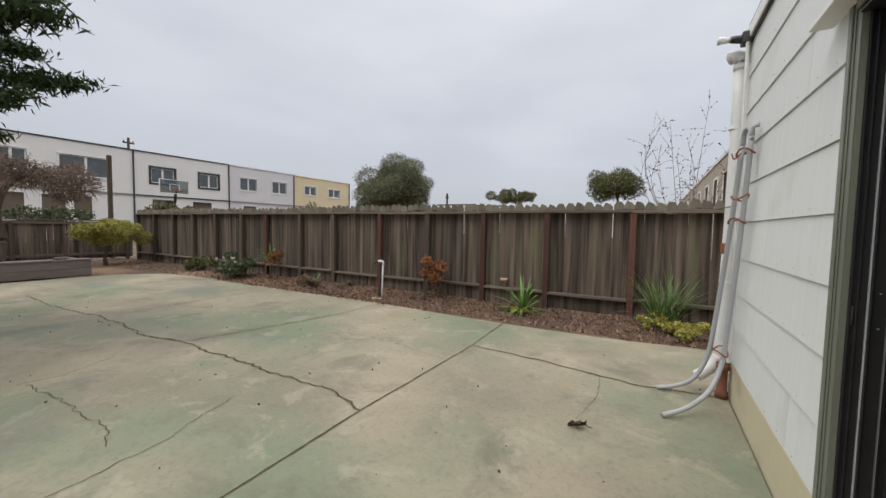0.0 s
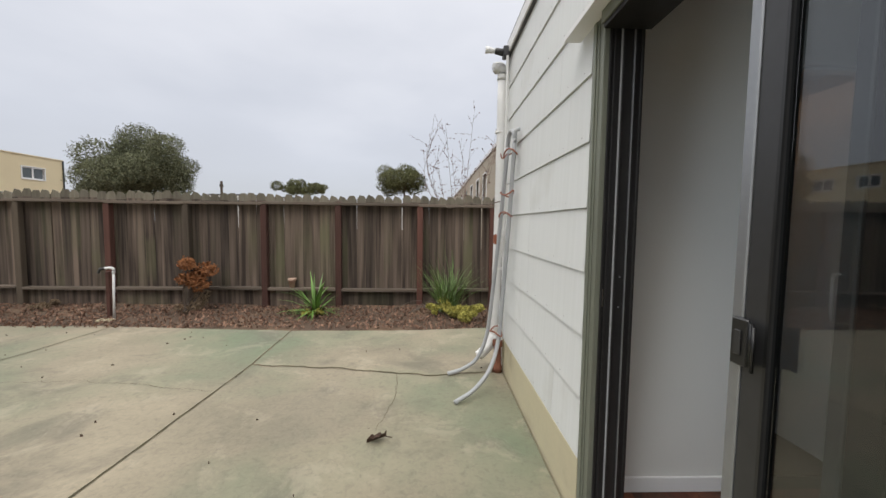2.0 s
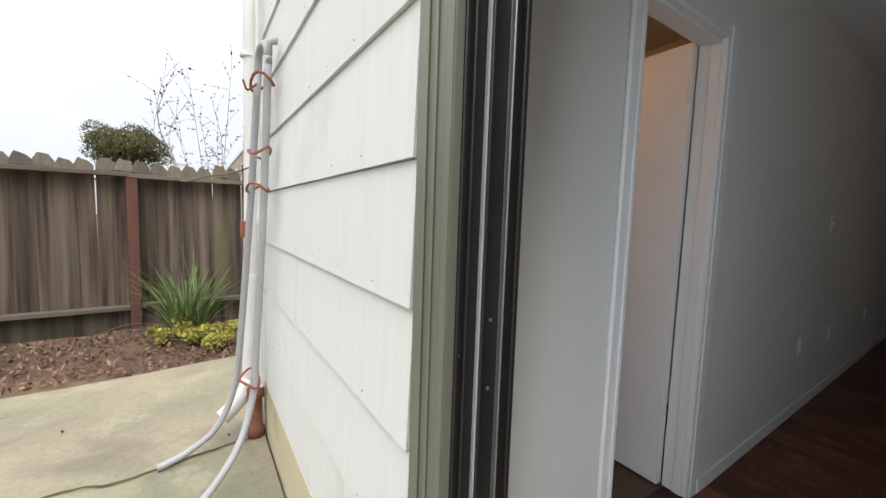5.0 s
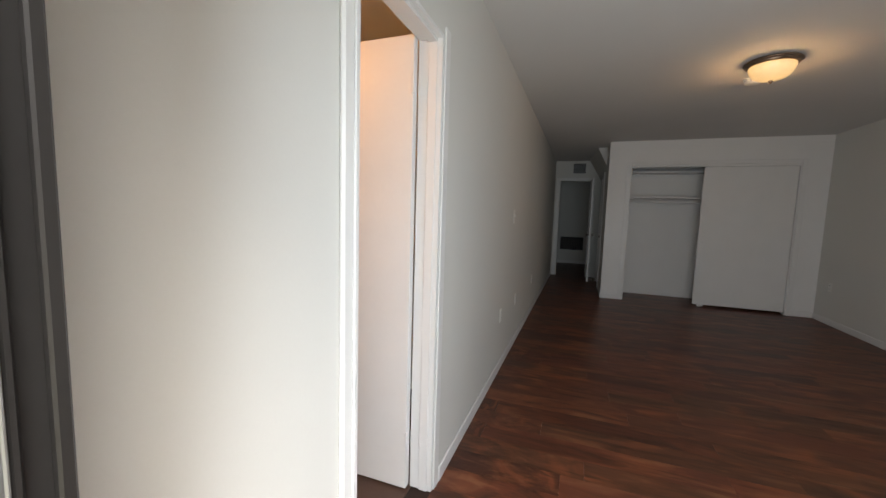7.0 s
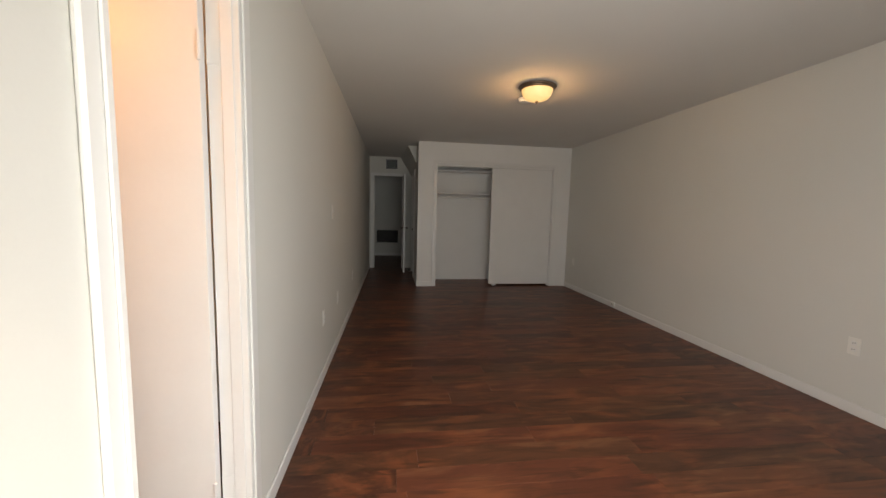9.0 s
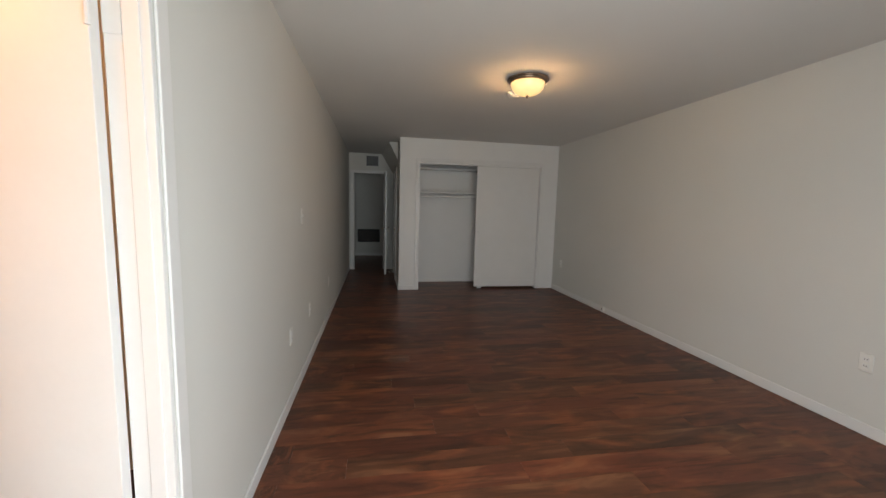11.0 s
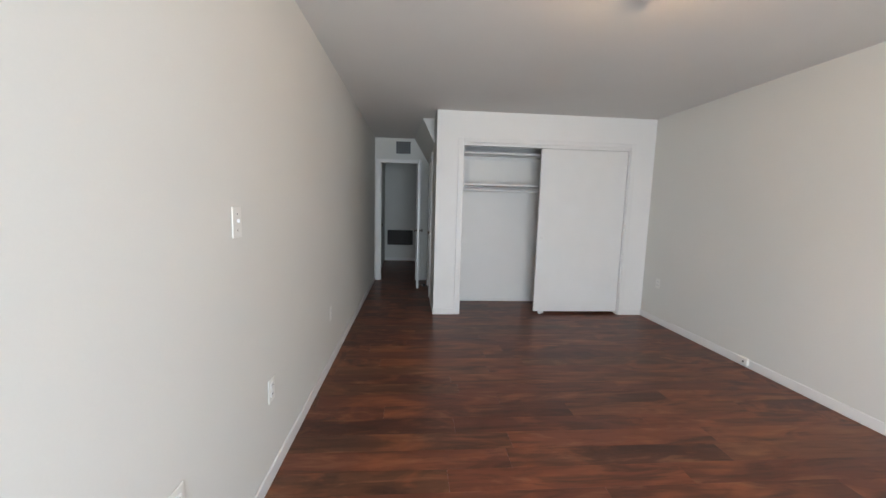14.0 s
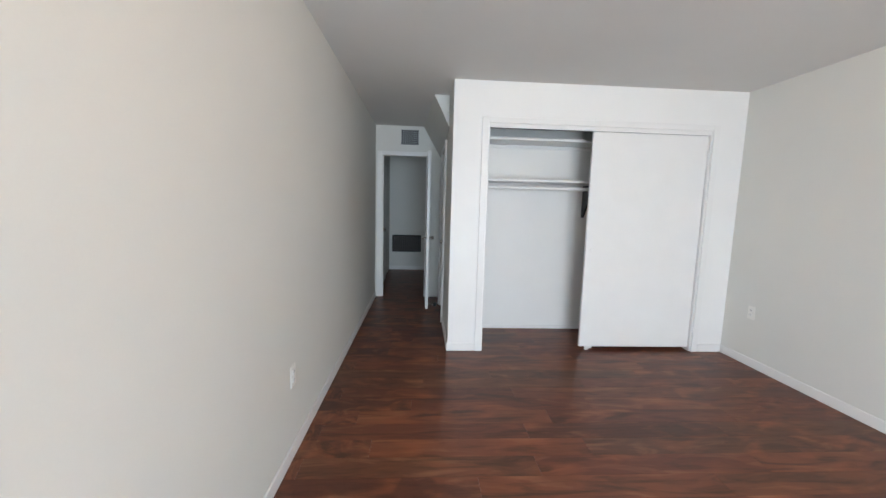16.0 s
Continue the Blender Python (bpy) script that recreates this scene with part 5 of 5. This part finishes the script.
# ---- trees ----
def crown_tree(name, at, trunk_h, crown, half, leaves, size, material, label, seed, blobs=14, blob=None, category="tree"):
    ob = thing(name, at, label, category)
    rng = np.random.default_rng(seed)
    bl = random_blobs(rng, crown, half, blobs, blob or min(half) * 0.5)
    bm = bmesh.new()
    tube(bm, smooth_path([at, (at[0] + 0.05, at[1], at[2] + trunk_h * 0.5), (crown[0], crown[1], crown[2] - half[2] * 0.4)], 4), 0.05 + 0.03 * half[2], 0.03 + 0.015 * half[2], 8)
    part("trunk", bm, M_BARK, ob)
    bm = bmesh.new()
    for b in bl[:10]:
        tube(bm, smooth_path([(crown[0], crown[1], crown[2] - half[2] * 0.6), ((crown[0] + b[0]) / 2 + 0.1 * rng.normal(), (crown[1] + b[1]) / 2, (crown[2] + b[2]) / 2 - 0.1), b[:3]], 3), 0.04, 0.015, 6)
    part("limbs", bm, M_BARK, ob)
    leaf_cloud("crown", clumps(rng, bl, leaves), size, material, ob, "", 0.5, rng)
    return ob


crown_tree("round_tree", (-12.2, 16, -0.09), 2.4, (-11.75, 16, 3.15), (2.6, 2.0, 1.95), 80000, 0.034, M_TREE, "dense round dark green tree behind the fence", 31, 34, 0.72)
crown_tree("round_tree", (-14.2, 16.3, -0.09), 1.8, (-14.1, 16.3, 2.4), (1.2, 1.1, 1.3), 22000, 0.034, M_TREE, "dense green tree beside the round tree", 32, 12, 0.5)
crown_tree("flat_topped_tree", (-1.35, 16, -0.09), 2.4, (-1.4, 16, 3.0), (1.5, 1.2, 0.55), 20000, 0.028, M_LEAF2, "small flat-topped olive green tree", 33, 34, 0.34)
crown_tree("far_tree", (-9.5, 30, -0.09), 3.0, (-10.2, 30, 3.9), (2.6, 1.4, 0.6), 12000, 0.05, M_LEAF2, "dark windswept far tree behind the fence", 34, 24, 0.42)
crown_tree("yellow_shrub", (-14.6, 5.0, -0.05), 0.8, (-14.6, 5.3, 1.0), (0.7, 1.0, 0.40), 17000, 0.03, M_YELLOW, "bright yellow-green shrub on a dark stem", 35, 24, 0.28, "shrub")
crown_tree("far_shrub", (-9.0, 8.0, -0.09), 1.4, (-9.0, 8.0, 1.65), (0.5, 0.4, 0.42), 900, 0.035, M_LEAF2, "sparse shrub top behind the fence", 36, 9, 0.22, "shrub")
crown_tree("far_shrub", (-17.6, 4.6, -0.09), 1.0, (-17.6, 4.6, 1.45), (0.5, 1.2, 0.35), 2200, 0.05, M_LEAF, "dark green shrub behind the low fence", 37, 10, 0.3, "shrub")
crown_tree("far_shrub", (-16.9, 7.5, -0.09), 1.4, (-16.9, 7.8, 1.75), (0.5, 1.2, 0.35), 2000, 0.05, M_LEAF2, "green shrub behind the fence corner", 38, 10, 0.3, "shrub")


def whip_tree():
    at = (0.35, 9.0, -0.09)
    ob = thing("bare_sapling", at, "thin bare tree with long whips and small buds", "tree")
    rng = np.random.default_rng(41)
    bm, pts = bmesh.new(), []
    for k in range(14):
        x = at[0] + rng.uniform(-0.95, 0.85)
        top = rng.uniform(2.5, 3.75)
        line = smooth_path([(at[0], at[1], -0.09), (at[0] + (x - at[0]) * 0.35, 9 + rng.normal() * 0.1, 1.2), (x - 0.1 * rng.random(), 9 + rng.normal() * 0.2, top * 0.75), (x + rng.normal() * 0.15, 9 + rng.normal() * 0.2, top)], 6)
        tube(bm, line, 0.009, 0.002, 5)
        for p in line[8:]:
            for _ in range(1):
                e = p + Vector((rng.normal() * 0.16, rng.normal() * 0.1, abs(rng.normal()) * 0.17))
                tube(bm, [p, (p + e) / 2 + Vector((0, 0, 0.02)), e], 0.0026, 0.0012, 4)
                for _ in range(4):
                    u = rng.random()
                    pts.append(list(p + (e - p) * u))
                pts.append(list(e))
    part("whip_crown", bm, M_DRY, ob)
    leaf_cloud("bud_scatter", pts, 0.018, mat("dark_bud", (0.12, 0.05, 0.045), (0.2, 0.1, 0.08), 0.8), ob, "dark red-brown buds", 0.7, rng)["kind"] = "stuff"


whip_tree()


def weeping_tree():
    at = (-12.9, 2.55, 0.31)
    ob = thing("leafless_tree", at, "leafless grey-brown tree with a dense hanging twig crown", "tree")
    rng = np.random.default_rng(42)
    bm = bmesh.new()
    tube(bm, smooth_path([at, (-12.95, 2.62, 0.9), (-12.9, 2.55, 1.5), (-12.9, 2.75, 2.1), (-12.9, 3.2, 2.35)], 5), 0.10, 0.05, 10)
    part("trunk", bm, M_BARK, ob)
    bm, bl = bmesh.new(), []
    for k in range(40):
        y = rng.uniform(0.9, 4.4)
        c = (-12.9 + rng.normal() * 0.4, y, 2.36 - 0.07 * (y - 2.5) + rng.uniform(-0.34, 0.24))
        bl.append((*c, 0.33, 0.33, 0.24))
        tube(bm, smooth_path([(-12.9, 2.75, 2.1), ((-12.9 + c[0]) / 2, (2.75 + c[1]) / 2, 2.35), c], 4), 0.022, 0.008, 6)
        for _ in range(60):
            d = Vector(rng.normal(size=3)).normalized()
            p = Vector(c) + d * 0.12
            e = p + d * rng.uniform(0.15, 0.32) + Vector((0, 0, rng.uniform(-0.1, 0.06)))
            tube(bm, [p, (p + e) / 2 + Vector(rng.normal(size=3)) * 0.03, e], 0.006, 0.0025, 3)
    part("twig_crown", bm, M_DRY, ob)
    leaf_cloud("dead_leaves", clumps(rng, bl, 11000), 0.026, M_DRY, ob, "", 0.5, rng)


weeping_tree()


def cypress():
    at = (-7.2, -0.35, -0.09)
    ob = thing("cypress_tree", at, "dark green cypress with layered upswept sprays", "tree")
    rng = np.random.default_rng(43)
    tube_bm = tube(bmesh.new(), [(-7.2, -0.35, -0.09), (-7.15, -0.3, 2), (-7.2, -0.35, 4), (-7.2, -0.35, 7)], 0.28, 0.08, 12)
    part("trunk", tube_bm, M_BARK, ob)
    limbs, pts = bmesh.new(), []
    for k in range(84):
        z = 1.86 + 5.3 * (k / 84)
        az = 2.399 * k
        reach = 2.75 * (1 - 0.16 * abs(z - 3.2)) * rng.uniform(0.85, 1.0)
        reach = max(0.5, reach - max(0, z - 4) * 0.35)
        if z < 2.9:
            reach *= 0.86
        d = Vector((math.cos(az), math.sin(az), 0))
        line = smooth_path([Vector((-7.2, -0.35, z - 0.5)), Vector((-7.2, -0.35, z - 0.15)) + d * reach * 0.5, Vector((-7.2, -0.35, z + 0.12)) + d * reach], 5)
        tube(limbs, line, 0.05, 0.012, 6)
        for i, p in enumerate(line[3:]):
            s = 1 - 0.55 * i / len(line)
            n = int(300 * s) + 50
            q = rng.normal(size=(n, 3)) * np.array([0.21, 0.21, 0.075]) * s
            q[:, 2] += 0.5 * np.abs(q[:, 0] * d.x + q[:, 1] * d.y) * 0.4
            pts.extend((np.array(p) + q).tolist())
    part("limbs", limbs, M_BARK, ob)
    leaf_cloud("sprays", pts, 0.07, M_CYP, ob, "dark scale-leaved sprays", 0.2, rng)


cypress()

# ---- beyond the fences ----
tp = thing("timber_post", (-16.6, 5.85, 0), "tall square weathered timber post", "post")
part("post", boxes(((-16.68, 5.81, -0.1), (-16.56, 5.93, 3.58)), bevel=0.012), M_POSTG, tp)
hoop = thing("basketball_hoop", (-19.0, 9.1, 0), "clear basketball backboard on a dark pole", "basketball hoop")
part("pole", tube(bmesh.new(), [(-19.3, 9.15, -0.1), (-19.3, 9.15, 2.2), (-19.05, 9.1, 2.75)], 0.06, sides=10), M_DGREY, hoop)
board = part("backboard", boxes(((-19.0, 8.42, 2.62), (-18.98, 9.58, 3.20))), M_GLASS, hoop, "clear backboard")
for lo, hi in (((-19.01, 8.40, 2.60), (-18.97, 9.60, 2.63)), ((-19.01, 8.40, 3.19), (-18.97, 9.60, 3.22)), ((-19.01, 8.40, 2.60), (-18.97, 8.43, 3.22)), ((-19.01, 9.57, 2.60), (-18.97, 9.60, 3.22)), ((-18.975, 8.80, 2.72), (-18.965, 8.825, 3.02)), ((-18.975, 9.18, 2.72), (-18.965, 9.205, 3.02)), ((-18.975, 8.80, 3.0), (-18.965, 9.205, 3.02))):
    part("frame_bar", boxes((lo, hi)), M_WHITE, board)
ring = [(-18.72 + 0.23 * math.cos(a), 9.0 + 0.23 * math.sin(a), 2.72) for a in [2 * math.pi * k / 20 for k in range(21)]]
part("rim", tube(bmesh.new(), ring, 0.012, sides=6), M_CLIP, hoop)

RX = -36.0


def row_house(y0, y1, wall_m, trim_m, wins, label, lower=(), top=6.9, roof_trim=None):
    ob = thing("row_house", (RX - 5, (y0 + y1) / 2, -0.09), label, "house", "row houses")
    holes = [(a, b, z0, z1) for a, b, z0, z1 in wins] + [(a, b, z0, z1) for a, b, z0, z1 in lower]
    w = wall_bm(lambda u, v, q: (q, u, v), RX - 0.25, RX, y0, y1, -0.1, top, holes)
    part("wall", w, wall_m, ob)
    part("wall", boxes(((RX - 10, y0, -0.1), (RX - 9.8, y1, top)), ((RX - 9.8, y0, -0.1), (RX - 0.251, y0 + 0.15, top)), ((RX - 9.8, y1 - 0.15, -0.1), (RX - 0.251, y1, top))), wall_m, ob)
    part("roof", boxes(((RX - 9.8, y0 + 0.151, top - 0.4), (RX - 0.251, y1 - 0.151, top - 0.25))), M_ROOF, ob)
    part("parapet_cap", boxes(((RX - 0.3, y0, top + 0.002), (RX + 0.06, y1, top + 0.10))), roof_trim or M_DTRIM, ob)
    part("ledge", boxes(((RX + 0.001, y0 + 0.05, 3.42), (RX + 0.10, y1 - 0.05, 3.52))), M_DTRIM if trim_m is M_DTRIM else M_VENT, ob, "thin storey ledge")
    part("drain_pipe", tube(bmesh.new(), [(RX + 0.07, y1 - 0.05, 0), (RX + 0.07, y1 - 0.05, top)], 0.06, sides=8), M_DTRIM, ob)
    for k, (a, b, z0, z1) in enumerate(holes):
        win = part("window", boxes(((RX - 0.12, a, z0), (RX - 0.10, b, z1))), M_PANE if k < len(wins) else M_BROWN, ob)
        f = 0.16 if trim_m is M_DTRIM and k < len(wins) else 0.09
        part("frame", boxes(((RX - 0.05, a - f, z0 - f), (RX + 0.05, a, z1 + f)), ((RX - 0.05, b, z0 - f), (RX + 0.05, b + f, z1 + f)), ((RX - 0.05, a, z1), (RX + 0.05, b, z1 + f)), ((RX - 0.05, a, z0 - f), (RX + 0.05, b, z0))), trim_m, win)
        if k < len(wins):
            m = (a + b) / 2
            for s0, s1 in ((a, m), (m, b)):
                part("sash", boxes(((RX - 0.099, s0, z0), (RX - 0.05, s0 + 0.07, z1)), ((RX - 0.099, s1 - 0.07, z0), (RX - 0.05, s1, z1)), ((RX - 0.099, s0 + 0.07, z0), (RX - 0.05, s1 - 0.07, z0 + 0.07)), ((RX - 0.099, s0 + 0.07, z1 - 0.07), (RX - 0.05, s1 - 0.07, z1))), M_WHITE, win)
    return ob


row_house(-9.0, -1.2, M_STUCCO, M_WHITE, [(-6.8, -5.0, 4.5, 5.9), (-3.8, -2.0, 4.5, 5.9)], "white stucco two-storey row house")
row_house(-1.19, 6.6, M_STUCCO, M_WHITE, [(0.8, 2.6, 4.5, 5.9), (3.6, 5.6, 4.5, 5.9)], "white stucco two-storey row house", [(0.5, 2.3, 1.4, 3.1), (3.4, 5.4, 1.4, 3.1)])
row_house(6.61, 14.2, M_STUCCO, M_WHITE, [(7.0, 8.4, 4.6, 5.95), (9.9, 12.8, 4.5, 5.95)], "white stucco two-storey row house with brown lower doors", [(6.95, 8.2, 1.5, 3.1), (9.0, 10.2, 1.5, 3.1), (10.6, 11.6, 1.5, 3.1)])
row_house(14.21, 21.8, M_STUCCO, M_DTRIM, [(15.35, 17.05, 4.55, 5.75), (19.1, 20.75, 4.55, 5.75)], "white stucco row house with dark trimmed windows", [(15.5, 16.8, 2.0, 3.1), (18.6, 20.0, 2.0, 3.1)])
row_house(21.81, 29.3, M_STUCCO2, M_WHITE, [(22.9, 24.7, 4.65, 5.9), (26.5, 28.3, 4.65, 5.9)], "pale grey stucco row house", [(23.2, 24.6, 2.2, 3.1)], roof_trim=M_STUCCO2)
row_house(29.31, 38.2, M_STUCCOY, M_WHITE, [(30.8, 32.5, 4.85, 5.85), (34.5, 36.4, 4.85, 5.85)], "yellow stucco row house", [], 6.85, roof_trim=M_STUCCOY)
shed = thing("shed", (-24, 21, 0), "small grey roofed shed behind the yards", "shed")
part("walls", boxes(((-25.5, 19.8, -0.1), (-22.6, 22.2, 2.3))), M_TAN, shed)
part("roof", boxes(((-25.7, 19.6, 2.302), (-22.4, 22.4, 2.5))), M_ROOF, shed)

nb = thing("terrace_house", (6, 34, 0), "tan stucco house row beyond the garden", "house")
NX = 2.5
wins = [(y, y + 1.2, 2.6, 3.9) for y in (19.5, 22.5, 26.0, 30, 34.5, 39.5, 45)]
part("wall", wall_bm(lambda u, v, q: (q, u, v), NX, NX + 0.25, 15.5, 60, -0.1, 4.65, wins), M_TAN, nb)
part("wall", boxes(((NX + 0.251, 15.5, -0.1), (12, 15.7, 4.65)), ((11.8, 15.701, -0.1), (12, 60, 4.65)), ((NX + 0.251, 59.8, -0.1), (11.79, 60, 4.65))), M_TAN, nb)
part("roof", boxes(((NX - 0.05, 15.45, 4.652), (12.05, 60, 4.8))), M_STUCCO2, nb)
for a, b, z0, z1 in wins:
    win = part("window", boxes(((NX + 0.12, a, z0), (NX + 0.14, b, z1))), M_PANE, nb)
    part("frame", boxes(((NX - 0.04, a - 0.08, z0 - 0.08), (NX + 0.06, a, z1 + 0.08)), ((NX - 0.04, b, z0 - 0.08), (NX + 0.06, b + 0.08, z1 + 0.08)), ((NX - 0.04, a, z1), (NX + 0.06, b, z1 + 0.08)), ((NX - 0.04, a, z0 - 0.08), (NX + 0.06, b, z0))), M_WHITE, win)

for k, (x, w, h, m) in enumerate([(-42, 9, 6.6, M_STUCCO), (-33.5, 8, 6.2, M_STUCCO2), (-25, 8.5, 5.6, M_TAN), (-16, 8, 5.2, M_STUCCO2), (-7.5, 8, 4.6, M_STUCCO)]):
    fh = thing("far_house", (x, 84, 0), "pale far house low on the horizon", "house", "far houses")
    part("walls", boxes(((x - w / 2, 80, -0.1), (x + w / 2, 88, h))), m, fh)
    part("roof", boxes(((x - w / 2 - 0.1, 79.9, h + 0.002), (x + w / 2 + 0.1, 88.1, h + 0.3))), M_ROOF, fh)
    for d in (-2, 1.2):
        part("window", boxes(((x + d, 79.9, h - 2.2), (x + d + 1.3, 79.99, h - 0.9))), M_PANE, fh)


def utility_pole(at, h, arm):
    ob = thing("utility_pole", at, "dark wooden utility pole with a crossarm", "utility pole", "utility poles")
    x, y, z = at
    part("pole", tube(bmesh.new(), [(x, y, -0.1), (x, y, h)], 0.17, 0.12, 8), M_BARK, ob)
    part("crossarm", boxes(((x - 0.06, y - arm, h - 0.6), (x + 0.06, y + arm, h - 0.45))), M_BARK, ob)
    for s in (-0.8, 0.8):
        part("insulator", lathe(bmesh.new(), [(0.05, 0), (0.06, 0.1), (0.03, 0.16)], (x, y + s * arm, h - 0.45), 8), M_DGREY, ob)


utility_pole((-48.5, 18.7, 0), 10.1, 0.5)
utility_pole((-22.5, 41.0, 0), 5.5, 0.3)

# ---- floor planks, last ----
rng = random.Random(12)
PW, PL = 0.152, 1.22
pm = bmesh.new()
box(pm, (-PW / 2 + 0.0003, 0.0004, 0), (PW / 2 - 0.0003, PL - 0.0004, 0.008), 0.0002)
PLANK = as_mesh("plank", pm, M_PLANK)
x = IX - 0.02
while x < EX:
    limits = (SY, NY) if x < BX - 0.1 else (1.21, NY)
    y = limits[0] - rng.uniform(0.05, PL - 0.1)
    while y < limits[1]:
        a, b = max(y, limits[0]), min(y + PL, limits[1])
        if b - a > 0.02:
            piece("plank", PLANK, floor, (x + PW / 2, a, FZ - 0.008), (0, 0, 0), (1, (b - a) / PL, 1))
        y += PL
    x += PW
